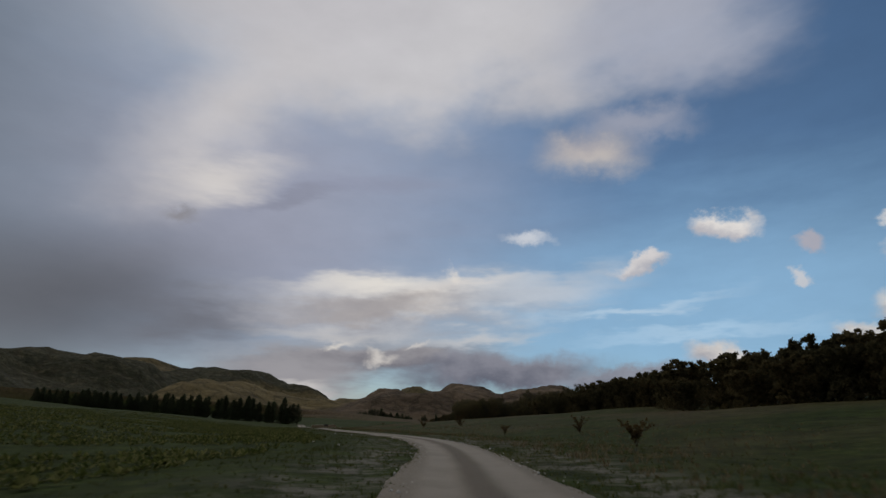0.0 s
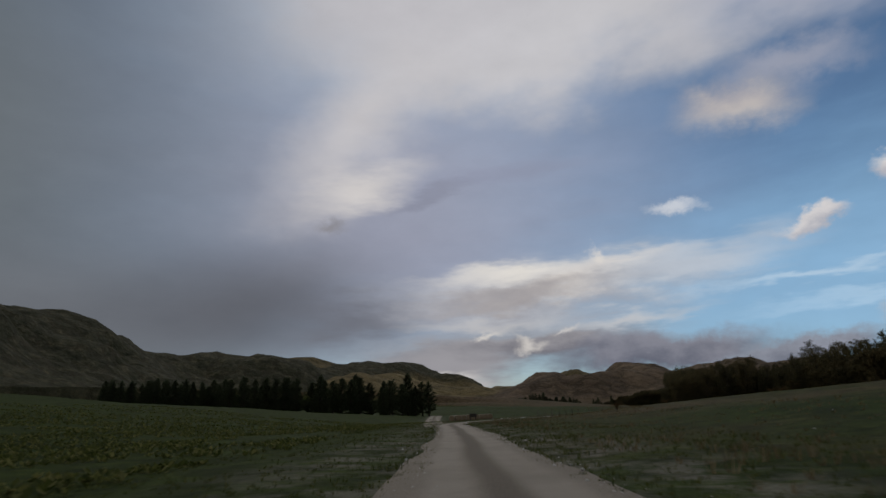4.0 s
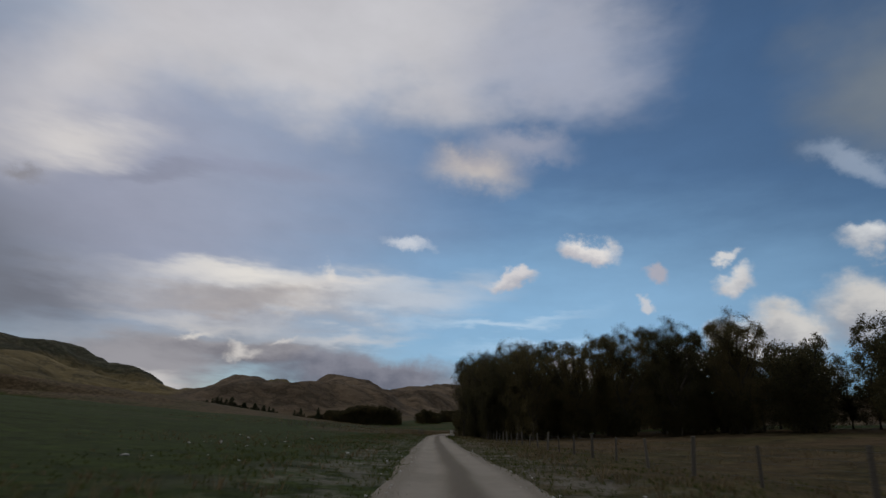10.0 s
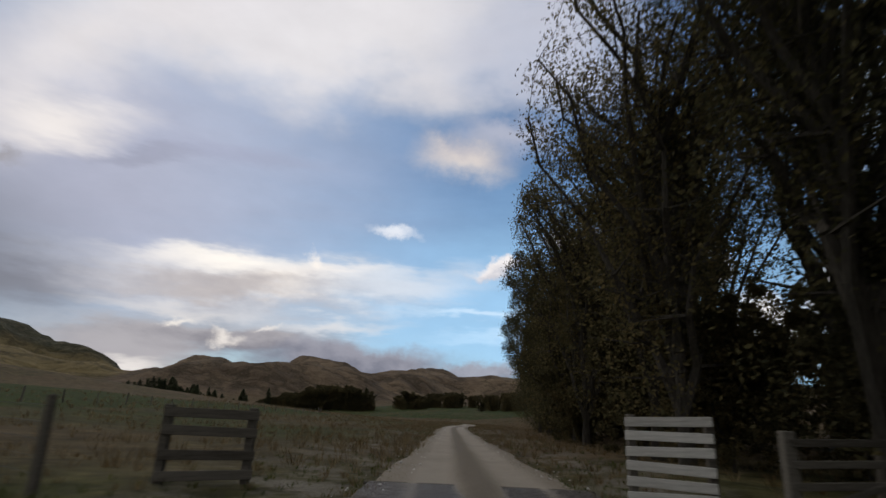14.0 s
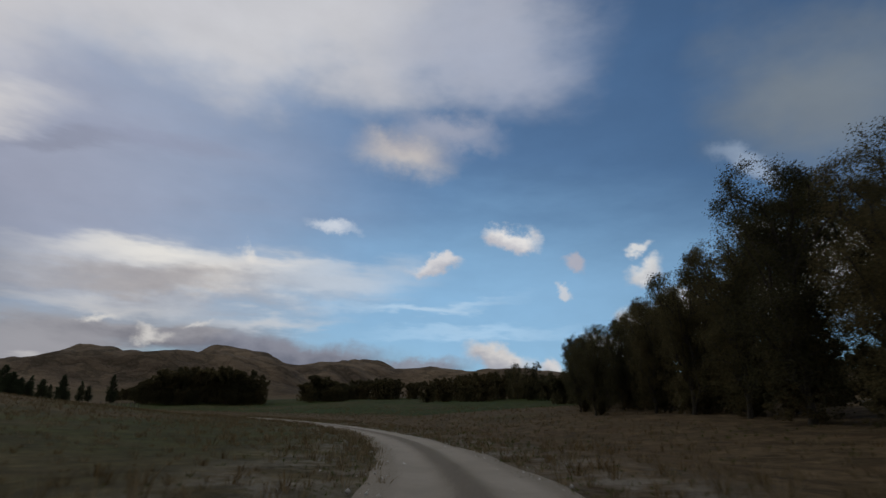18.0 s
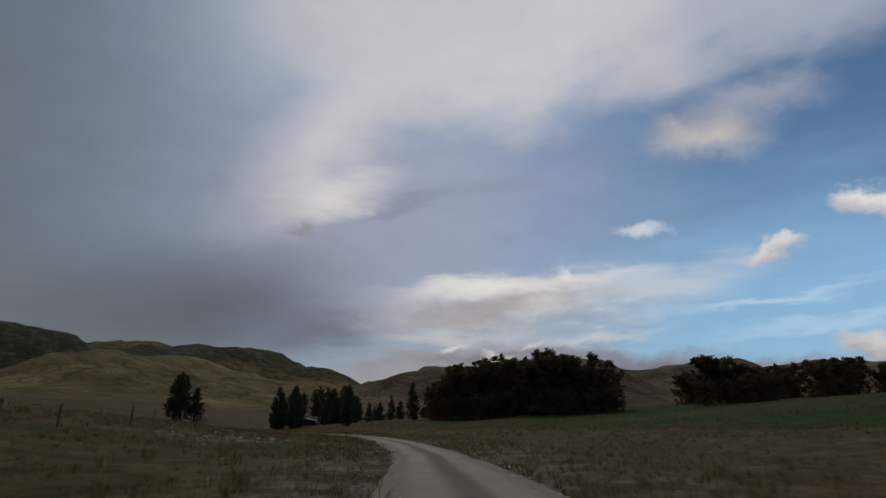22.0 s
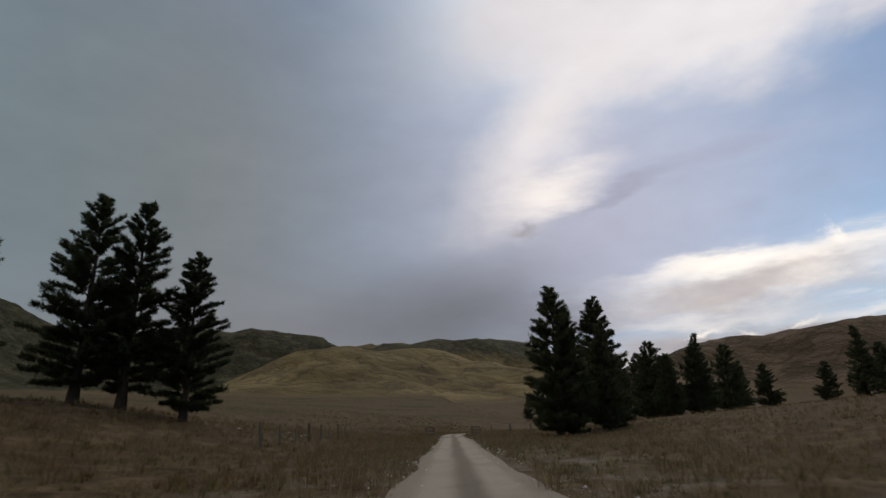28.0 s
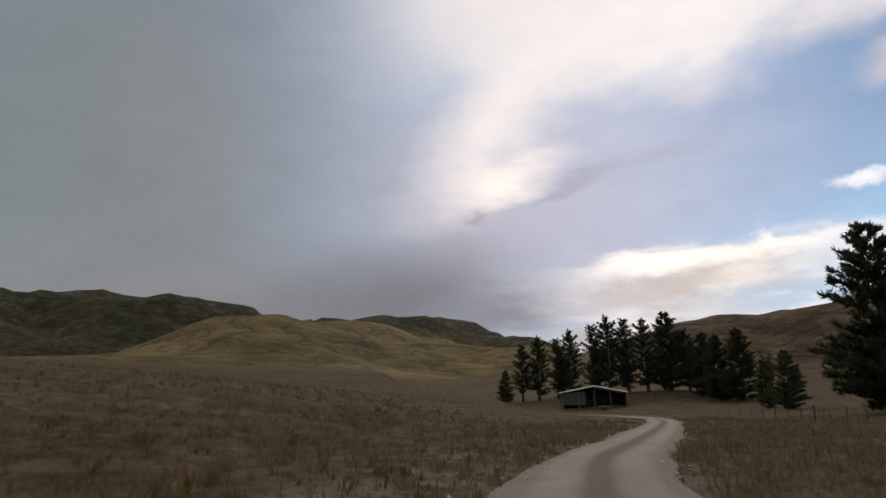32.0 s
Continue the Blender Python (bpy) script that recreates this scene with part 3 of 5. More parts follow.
def build_ground():
    gx = spaced(-4200, 4200, -130, 95, 2.2, 1.032)
    gy = spaced(-3000, 4600, -20, 985, 2.6, 1.03)
    X, Y = np.meshgrid(gx, gy)
    z, hill, scr, d, side, where, golden = lie(X.ravel(), Y.ravel())
    edge = np.clip((np.maximum(np.abs(X.ravel()), np.abs(Y.ravel() - 800)) - 2600) / 1200, 0, 1)
    z = z * (1 - edge) - 30 * edge
    nx, ny = len(gx), len(gy)
    i = (np.arange(ny - 1)[:, None] * nx + np.arange(nx - 1)[None, :]).ravel()
    faces = np.stack([i, i + 1, i + 1 + nx, i + nx], 1)
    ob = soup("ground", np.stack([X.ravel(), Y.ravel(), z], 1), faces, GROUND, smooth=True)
    along = LINE[where, 1]
    # pasture is green along the first part of the drive, tussock brown further on
    dry = np.clip((along - 405) / 60, 0, 1) * 0.78
    dry = np.where((side > 0) & (along < 405), np.where(along < 225, 0.34, 0.58) + 0.1 * np.clip(d / 30, 0, 1), dry)
    dry = np.where((side < 0) & (along < 405), 0.12, dry)
    dry = np.where((side < 0) & (along > 430) & (along < 600) & (d > 34), 0.1, dry)
    dry = np.where((side > 0) & (along > 640) & (along < 830) & (d > 24), 0.34, dry)
    dry = np.where((side < 0) & (along > 590) & (d > 40), 0.66, dry)
    dry = np.where((side < 0) & (along > 430) & (along < 760) & (d < 34), 0.5, dry)
    bare = np.exp(-((d - 3.2) / 1.6) ** 2) * 0.8
    bare = np.maximum(bare, np.exp(-(from_road(X.ravel(), Y.ravel(), SIDE_TRACK)[0] / 2.2) ** 2))
    bare = np.maximum(bare, np.exp(-(np.hypot(X.ravel() + 36, (Y.ravel() - 250) / 1.6) / 6) ** 2) * 0.7)
    bare = np.maximum(bare, np.exp(-(np.hypot((X.ravel() - 24), (Y.ravel() - 700) / 1.5) / 5) ** 2) * 0.9)
    for name, values in (("dry", dry), ("hill", hill), ("scrub", scr), ("bare", bare), ("golden", golden)):
        ob.data.attributes.new(name, "FLOAT", "POINT").data.foreach_set("value", values.astype(np.float32))
    tagged(ob, "valley floor pasture and tussock rising into bare tan hills", "ground", kind="structure")


def build_track(name, line, half, lift, label):
    """A gravel strip with a crowned, rutted section, ragged at its edges."""
    offs = np.array([-1.25, -1.0, -0.72, -0.5, -0.36, -0.18, 0, 0.18, 0.36, 0.5, 0.72, 1.0, 1.25])
    prof = np.array([-0.09, 0.0, 0.015, -0.012, -0.012, 0.018, 0.03, 0.018, -0.012, -0.012, 0.015, 0.0, -0.09])
    # even steps along the line
    seg = np.r_[0, np.cumsum(np.hypot(*np.diff(line, axis=0).T))]
    s = np.arange(0, seg[-1], 1.6)
    px, py = np.interp(s, seg, line[:, 0]), np.interp(s, seg, line[:, 1])
    tx, ty = np.gradient(px), np.gradient(py)
    ln = np.hypot(tx, ty)
    nx_, ny_ = ty / ln, -tx / ln
    wob = 1 + (fractal(s[:, None] / 5.0, offs[None, :] * 0 + np.sign(offs)[None, :] * 7 + 20, 3) - 0.5) * 0.34 * (np.abs(offs)[None, :] > 0.9)
    o = offs[None, :] * (half if line is SIDE_TRACK else half - 0.32 * np.clip((py - 560) / 200, 0, 1)[:, None]) * wob
    x, y = px[:, None] + nx_[:, None] * o, py[:, None] + ny_[:, None] * o
    z = lift + prof[None, :] + (fractal(x / 0.9, y / 0.9, 2) - 0.5) * 0.03
    if line is SIDE_TRACK:
        z = z + lie(x.ravel(), y.ravel())[0].reshape(x.shape)
    n, m = x.shape
    i = (np.arange(n - 1)[:, None] * m + np.arange(m - 1)[None, :]).ravel()
    ob = soup(name, np.stack([x.ravel(), y.ravel(), z.ravel()], 1), np.stack([i, i + 1, i + 1 + m, i + m], 1), GRAVEL, smooth=True)
    across = np.broadcast_to(offs[None, :] * half, x.shape).ravel().astype(np.float32)
    ob.data.attributes.new("across", "FLOAT", "POINT").data.foreach_set("value", across)
    return tagged(ob, label, "road", kind="structure")


build_ground()
build_track("road", LINE, 1.62, 0.05, "pale gravel farm road with two worn wheel tracks")
build_track("side_track", SIDE_TRACK, 1.6, 0.03, "narrow pale gravel track branching to the shelter belt")


# ---- trees ----
def trunk_mesh(rs, h, r, lean=0.0, sides=8, top=0.92):
    bm = bmesh.new()
    n, prev = 7, None
    at = Vector((0, 0, -0.5))
    for k in range(n):
        s = k / (n - 1)
        c = Vector((lean * s * s * h + rs.uniform(-1, 1) * 0.012 * h * s, rs.uniform(-1, 1) * 0.012 * h * s, -0.5 + (h * top + 0.5) * s))
        rr = r * (1 - 0.93 * s) * (1.45 if k == 0 else 1)
        ring = [bm.verts.new(c + Vector((math.cos(2 * math.pi * j / sides), math.sin(2 * math.pi * j / sides), 0)) * rr) for j in range(sides)]
        if prev:
            for j in range(sides):
                bm.faces.new((prev[j], prev[(j + 1) % sides], ring[(j + 1) % sides], ring[j]))
        prev = ring
    bm.faces.new(prev)
    return bm


def spikes(rs, base, way, length, width):
    """Thin pointed blades: arrays of base points and directions to triangles."""
    n = len(base)
    side = np.cross(way, rs.normal(size=(n, 3)))
    side /= np.linalg.norm(side, axis=1)[:, None] + 1e-9
    v = np.empty((n, 3, 3))
    v[:, 0] = base - side * width[:, None]
    v[:, 1] = base + side * width[:, None]
    v[:, 2] = base + way * length[:, None]
    return v.reshape(-1, 3), np.arange(3 * n).reshape(-1, 3)


def conifer(seed, h, spread, first=0.1, density=1.0, ragged=0.25, top_heavy=0.0, fine=1.0):
    """A pine: whorls of boughs that carry upturned sprays of needles."""
    rs = np.random.RandomState(seed)
    root = new("pine_tree")
    part("trunk", trunk_mesh(rs, h, 0.022 * h), BARK, root, smooth=True)
    base, way, length, width = [], [], [], []
    bm = bmesh.new()
    z = first * h
    while z < h * 0.985:
        s = (z / h - first) / (1 - first)
        reach = spread * h * ((1 - s) ** (0.84 - 0.3 * top_heavy)) * (0.55 + 0.45 * min(1, s / 0.14)) + 0.10
        for k in range(rs.randint(5, 8)):
            a = rs.uniform(0, 2 * math.pi)
            L = reach * rs.uniform(1 - ragged * 1.5, 1 + ragged)
            rise = rs.uniform(0.02, 0.32) + 0.55 * s
            out = np.array([math.cos(a), math.sin(a), rise])
            start = np.array([0, 0, z + rs.uniform(-0.2, 0.2)])
            tip = start + out * L
            if L > 0.5:
                rod(bm, start, tip, 0.012 * L + 0.012, 0.008, 3)
            count = max(3, int(L * 8.5 * density))
            for c in range(count):
                u = rs.uniform(0.16, 1.0) ** 0.8
                p = start + out * L * u + rs.normal(size=3) * 0.10 * (0.6 + L * 0.12)
                n = rs.randint(6, 9)
                w = out * 0.55 + np.array([0, 0, 0.42]) + rs.normal(size=(n, 3)) * 0.55
                w /= np.linalg.norm(w, axis=1)[:, None]
                base.append(np.repeat(p[None], n, 0))
                way.append(w)
                length.append(rs.uniform(0.32, 0.68, n) * (0.75 + 0.012 * h) * (0.4 + 0.6 * fine))
                width.append(rs.uniform(0.035, 0.075, n) * (0.8 + 0.02 * h) * fine)
        z += rs.uniform(0.36, 0.56) * (0.7 + 0.018 * h)
    part("bough_frame", bm, BARK, root)
    v, f = spikes(rs, np.concatenate(base), np.concatenate(way), np.concatenate(length), np.concatenate(width))
    soup("crown", v, f, NEEDLES, root)
    return tagged(root, "dark green upright pine with layered boughs", "pine tree")


def leafy(seed, h, spread, limbs, leaves, size, mat, first=0.25, name="willow_tree", label="", category="tree", skew=1.0, skirt=0, dome=None):
    """A broadleaf: a trunk that forks into rising limbs, and clumps of small leaves round the twigs."""
    rs = np.random.RandomState(seed)
    root = new(name)
    part("trunk", trunk_mesh(rs, h * 0.62, 0.0115 * h, rs.uniform(-0.05, 0.05)), WILLOW_BARK, root, smooth=True)
    bm = bmesh.new()
    twigs = []

    def within(v):
        """Keeps wood inside the rounded crown."""
        if not dome:
            return v
        mid = Vector((0, 0, 0.5 * h))
        o = v - mid
        far = math.sqrt((o.x ** 2 + o.y ** 2) / (dome[0] * h) ** 2 + (o.z / (dome[1] * h)) ** 2)
        return v if far < 0.93 else mid + o * (0.93 / far)

    for k in range(limbs):
        a = 2 * math.pi * (k + rs.uniform(-0.3, 0.3)) / limbs
        z0 = h * rs.uniform(first * 0.5, 0.55)
        p = Vector((0, 0, z0))
        reach = spread * h * rs.uniform(0.55, 1.1)
        top = min(h * rs.uniform(0.72, 1.0), z0 + reach * rs.uniform(1.2, 3.4) * skew)
        d = Vector((math.cos(a) * reach, math.sin(a) * reach, top - z0))
        q = None
        r = 0.010 * h
        steps = 5
        for s in range(steps):
            bend = Vector((rs.uniform(-1, 1), rs.uniform(-1, 1), 0)) * 0.03 * h
            out = d * ((s + 1) / steps)
            out = Vector((out.x * ((s + 1) / steps) ** 0.35, out.y * ((s + 1) / steps) ** 0.35, out.z))
            q = within(Vector((0, 0, z0)) + out + bend)
            rod(bm, p, q, r, r * 0.72, 5)
            r *= 0.72
            for b in range(2 + (s > 1)):
                w = Vector((rs.normal(), rs.normal(), rs.uniform(-0.1, 1.0))).normalized() * h * rs.uniform(0.05, 0.12)
                w = within(q + w) - q
                if w.length > 0.05:
                    rod(bm, q, q + w, r * 0.5, 0.01, 3)
                twigs.append((q + w * 0.9, h * rs.uniform(0.022, 0.048)))
                twigs.append((q + w * 0.5, h * rs.uniform(0.020, 0.042)))
            twigs.append(((p + q) * 0.5, h * rs.uniform(0.026, 0.05)))
            p = q
    part("limb_frame", bm, WILLOW_BARK, root)
    for k in range(skirt):
        a, z, r = rs.uniform(0, 2 * math.pi), rs.uniform(0.04, 0.42), spread * h * rs.uniform(0.3, 0.85)
        twigs.append((Vector((math.cos(a) * r, math.sin(a) * r, z * h)), h * rs.uniform(0.022, 0.05)))
    centres = np.array([t[0] for t in twigs])
    radii = np.array([t[1] for t in twigs])
    pick = rs.randint(0, len(twigs), leaves)
    c = centres[pick] + np.clip(rs.normal(size=(leaves, 3)), -1.35, 1.35) * radii[pick][:, None] * np.array([0.60, 0.60, 0.54])
    c[:, 2] = np.maximum(c[:, 2], first * 0.35 * h * rs.uniform(0.5, 1.2, leaves))
    if dome:
        mid, half = np.array([0, 0, 0.5 * h]), np.array([dome[0] * h, dome[0] * h, dome[1] * h])
        far = np.linalg.norm((c - mid) / half, axis=1)
        c = np.where((far > 1)[:, None], mid + (c - mid) / far[:, None] * rs.uniform(0.86, 1.05, leaves)[:, None], c)
    u = rs.normal(size=(leaves, 3))
    u /= np.linalg.norm(u, axis=1)[:, None]
    w = np.cross(u, rs.normal(size=(leaves, 3)))
    w /= np.linalg.norm(w, axis=1)[:, None]
    sz = size * rs.uniform(0.6, 1.35, leaves)[:, None]
    v = np.stack([c - u * sz, c + w * sz * 0.5, c + u * sz, c - w * sz * 0.5], 1).reshape(-1, 3)
    soup("crown", v, np.arange(4 * leaves).reshape(-1, 4), mat, root)
    return tagged(root, label, category)


def stand(ob, x, y, turn=0.0, scale=1.0, sink=0.15):
    ob.matrix_basis = pose(x, y, height(x, y) - sink, 0, 0, turn) @ Matrix.Scale(scale, 4)
    return ob


def again(ob, x, y, turn, scale, sink=0.15):
    c = copy_thing(ob, Matrix())
    c.matrix_basis = pose(x, y, height(x, y) - sink, 0, 0, turn) @ Matrix.Scale(scale, 4)
    return c


rnd = random.Random(11)

# four tall pines beside the road, and the clumps behind
FINE = [conifer(1, 17.0, 0.27, 0.08, 5.0, 0.24, 0.2, 0.42), conifer(2, 17.0, 0.20, 0.09, 5.0, 0.34, 0.6, 0.42), conifer(3, 17.0, 0.25, 0.08, 5.0, 0.22, 0.4, 0.42)]
DENSE = [conifer(4, 15.0, 0.25, 0.04, 1.3, 0.2, 0.3), conifer(5, 15.0, 0.21, 0.03, 1.3, 0.28, 0.2), conifer(6, 15.0, 0.32, 0.03, 1.2, 0.28, 0.4)]
NEAR = [conifer(9, 15.0, 0.245, 0.03, 5.2, 0.18, 0.6, 0.46), conifer(10, 15.0, 0.21, 0.03, 5.2, 0.22, 0.6, 0.46)]
PLACED = set()


def pine(kind, x, y, h, group, label=""):
    base_h = 17.0 if kind in FINE else 15.0
    s = h / base_h
    if kind not in PLACED:
        PLACED.add(kind)
        ob = stand(kind, x, y, rnd.uniform(0, 360), s)
    else:
        ob = again(kind, x, y, rnd.uniform(0, 360), s)
    ob["group"] = group
    if label:
        ob["label"] = label
    return ob


for kind, x, y, h in ((FINE[0], -64.5, 813.9, 14.6), (FINE[2], -67.5, 817.4, 11.0), (FINE[2], -75.0, 826.6, 14.4), (FINE[1], -73.9, 829.1, 14.6), (FINE[0], -71.3, 832.0, 12.0)):
    pine(kind, x, y, h, "tall roadside pines", "tall open-branched pine standing in brown tussock grass")
for kind, x, y, h in ((NEAR[0], -60.3, 867.5, 16.0), (NEAR[1], -59.2, 868.5, 13.5), (DENSE[1], -56.8, 872.5, 12.0), (DENSE[2], -58.5, 879.5, 9.0), (DENSE[0], -60.0, 911.0, 10.5), (DENSE[2], -57.0, 918.0, 12.0),
                      (DENSE[1], -59.0, 931.0, 16.0), (DENSE[2], -55.5, 940.0, 14.0), (DENSE[0], -57.0, 964.0, 11.5), (DENSE[2], -52.0, 968.0, 11.0), (NEAR[1], -66.8, 900.0, 14.0), (NEAR[0], -61.5, 884.0, 17.0)):
    pine(kind, x, y, h, "pines beyond the cattle stop", "dense dark pine in a clump beside the gravel road")
for kind, x, y, h in ((FINE[0], -26.5, 853.0, 13.8), (DENSE[1], -23.0, 842.0, 9.8), (DENSE[1], -10.0, 878.0, 14.5), (DENSE[2], -38.0, 921.0, 6.5), (DENSE[1], -33.0, 926.0, 12.0), (DENSE[2], -30.0, 931.0, 9.0)):
    pine(kind, x, y, h, "pines on the green paddock", "single dark pine at the edge of the green paddock")
for kind, x, y, h in ((DENSE[2], -75.0, 955.0, 19.5), (DENSE[0], -72.0, 960.0, 16.0), (DENSE[2], -71.0, 950.0, 15.0), (DENSE[2], -83.5, 992.0, 9.5), (DENSE[1], -87.0, 1004.0, 9.0)):
    pine(kind, x, y, h, "pines above the road", "large dark pine on the bank above the road")

# clump of ragged pines behind the hay shed
RAGGED = [conifer(7, 15.0, 0.23, 0.10, 0.95, 0.5, 0.7), conifer(8, 15.0, 0.19, 0.16, 0.8, 0.6, 0.9)]
for k, (x, y, h) in enumerate(((-160, 1052, 10), (-155, 1054, 18), (-151, 1058, 20), (-146, 1062, 19), (-141, 1060, 21), (-135, 1066, 22), (-130, 1064, 24), (-125, 1067, 23), (-119, 1066, 22),
                               (-113, 1070, 24), (-107, 1064, 18), (-101, 1052, 17), (-97, 1040, 16), (-92, 1036, 17), (-148, 1070, 14), (-137, 1075, 15), (-127, 1075, 15), (-116, 1078, 15), (-106, 1072, 14))):
    kind = RAGGED[k % 2] if k not in (0, 9, 11, 12, 13) else DENSE[2]
    pine(kind, x, y, h, "ragged pines behind the shed", "ragged dark pine in the clump behind the hay shed")

# shelter belt
for k in range(40):
    s = k / 39
    x, y = -71 - 150 * s + rnd.uniform(-1.5, 1.5), 284 + 30 * s + rnd.uniform(-2, 2)
    pine((RAGGED[0], DENSE[0], DENSE[2])[k % 3], x, y, rnd.uniform(9.5, 12.5) - 0.5 * s - (2.0 if k < 3 else 0), "shelter belt", "dark conifer in the shelter belt along the field")
for k in range(30):
    s = k / 29
    pine((RAGGED[0], DENSE[0])[k % 2], -75 - 150 * s + rnd.uniform(-2, 2), 290 + 30 * s + rnd.uniform(-2, 2), rnd.uniform(9.5, 13.5), "shelter belt")

# broadleaf woods
TALL = "tall autumn willow with thin rising limbs"
ROUND = "low round dark tree in a dense wood"
WILLOWS = [leafy(20 + k, 21.0, 0.23, 18, 70000, 0.072, LEAVES, 0.08, "willow_tree", TALL, "willow tree", 1.0, 60, (0.25, 0.5)) for k in range(3)]
INNER_WILLOWS = [leafy(30 + k, 21.0, 0.22, 12, 17000, 0.16, LEAVES, 0.08, "willow_tree", TALL, "willow tree", 1.0, 140, (0.25, 0.49)) for k in range(3)]
OPEN_WILLOWS = [leafy(80 + k, 21.0, 0.24, 22, 24000, 0.08, LEAVES, 0.10, "willow_tree", "tall thinning autumn willow with bare rising limbs", "willow tree", 1.2, 40, (0.25, 0.5)) for k in range(2)]
SHRUBS = [leafy(40 + k, 9.0, 0.42, 14, 30000, 0.105, BUSH, 0.02, "shrub_tree", ROUND, "tree", 0.8, 60, (0.50, 0.52)) for k in range(3)]
FAR_SHRUBS = [leafy(50 + k, 9.0, 0.44, 14, 7000, 0.24, BUSH, 0.02, "broadleaf_tree", ROUND, "tree", 0.7, 60, (0.50, 0.52)) for k in range(3)]
for ob in WILLOWS + OPEN_WILLOWS + INNER_WILLOWS + SHRUBS + FAR_SHRUBS:
    ob["first"] = 1


def tree(kind, x, y, scale, group, sink=0.2):
    if "first" in kind.keys():
        del kind["first"]
        ob = stand(kind, x, y, rnd.uniform(0, 360), scale, sink)
    else:
        ob = again(kind, x, y, rnd.uniform(0, 360), scale, sink)
    ob["group"] = group
    return ob


def to_side(x, y, p, q):
    """Distance from a point to a side of an outline."""
    dx, dy = q[0] - p[0], q[1] - p[1]
    s = min(max(((x - p[0]) * dx + (y - p[1]) * dy) / (dx * dx + dy * dy), 0.0), 1.0)
    return math.hypot(x - p[0] - s * dx, y - p[1] - s * dy)


def wood(kinds, outline, count, lo, hi, group, gap=4.5, clear=9.0, shape=None):
    """Trees at random inside a polygon, not too near one another nor to the road."""
    xs, ys = [p[0] for p in outline], [p[1] for p in outline]
    placed, tries = [], 0
    while len(placed) < count and tries < count * 60:
        tries += 1
        x, y = rnd.uniform(min(xs), max(xs)), rnd.uniform(min(ys), max(ys))
        inside = False
        for (x1, y1), (x2, y2) in zip(outline, outline[1:] + outline[:1]):
            if (y1 > y) != (y2 > y) and x < (x2 - x1) * (y - y1) / (y2 - y1) + x1:
                inside = not inside
        if not inside or any((x - a) ** 2 + (y - b) ** 2 < gap * gap for a, b in placed) or from_road(x, y)[0][0] < clear:
            continue
        placed.append((x, y))
        k = rnd.uniform(lo, hi) * (shape(x, y) if shape else 1.0)
        rim = min(to_side(x, y, p, q) for p, q in zip(outline, outline[1:] + outline[:1]))
        k *= 0.62 + 0.38 * min(1.0, rim / 9.0)
        tree(rnd.choice(kinds), x, y, k, group, 0.2 if kinds is INNER_WILLOWS else 0.8 * k)


def mound(x, y):
    """The wood at the bend swells toward its nearer end and falls away at both."""
    s = ((x + 24) * 86 + (y - 945) * -139) / (86 ** 2 + 139 ** 2)
    return float(np.interp(s, [0.0, 0.3, 0.6, 0.85, 1.0], [0.55, 0.78, 1.0, 1.08, 0.8]))


EDGE = ((9.5, 383, 0.70), (10.0, 390, 0.73), (10.0, 397, 0.74), (10.2, 404, 0.74), (10.6, 411, 0.76), (12.0, 418, 0.78), (13.6, 426, 0.80), (15.0, 433, 0.80), (16.0, 440, 0.82),
        (7.4, 398, 0.46), (7.6, 407, 0.48), (8.0, 416, 0.50), (15.5, 380, 0.74), (21, 376, 0.76), (27, 372, 0.78), (33, 367, 0.80), (16, 388, 0.80), (22, 383, 0.82), (29, 379, 0.84), (36, 374, 0.84),
        (16, 396, 0.84), (17, 409, 0.86), (18.5, 424, 0.86), (21, 438, 0.90),
        (18.5, 445, 0.92), (22.5, 449, 0.92), (22.0, 457, 0.9), (27.5, 452, 0.95), (24, 462, 0.95), (29, 458, 0.92), (27, 471, 0.92), (33, 466, 0.95), (31, 481, 0.92), (37, 477, 0.95), (35, 492, 0.9), (41, 489, 0.92), (40, 503, 0.88),
        (46, 500, 0.92), (45, 512, 0.85), (51, 511, 0.9), (52, 526, 0.82), (58, 525, 0.9), (58, 539, 0.78), (63, 536, 0.88), (65, 549, 0.74), (70, 547, 0.88), (71, 559, 0.8), (77, 556, 0.92), (77, 569, 0.86), (83, 566, 0.95), (82, 578, 0.76), (88, 577, 0.9), (86, 588, 0.68), (92, 587, 0.85), (90, 598, 0.6), (96, 597, 0.8), (94, 609, 0.52), (100, 608, 0.75), (85, 603, 0.36), (89, 612, 0.36), (96, 621, 0.4),
        (100, 620, 0.6), (106, 614, 0.8), (106, 632, 0.6), (113, 626, 0.8), (112, 644, 0.6), (120, 638, 0.8), (120, 657, 0.7), (131, 672, 0.75))
for x, y, k in EDGE:
    kind = OPEN_WILLOWS[rnd.randrange(2)] if 408 < y < 470 else WILLOWS[rnd.randrange(3)]
    tree(kind, x, y, k + (0.20 if 402 < y < 442 and x > 11.5 else 0.07 if y < 442 else 0.10 if y < 535 else -0.04 if y < 566 else 0.16), "willow wood by the road")
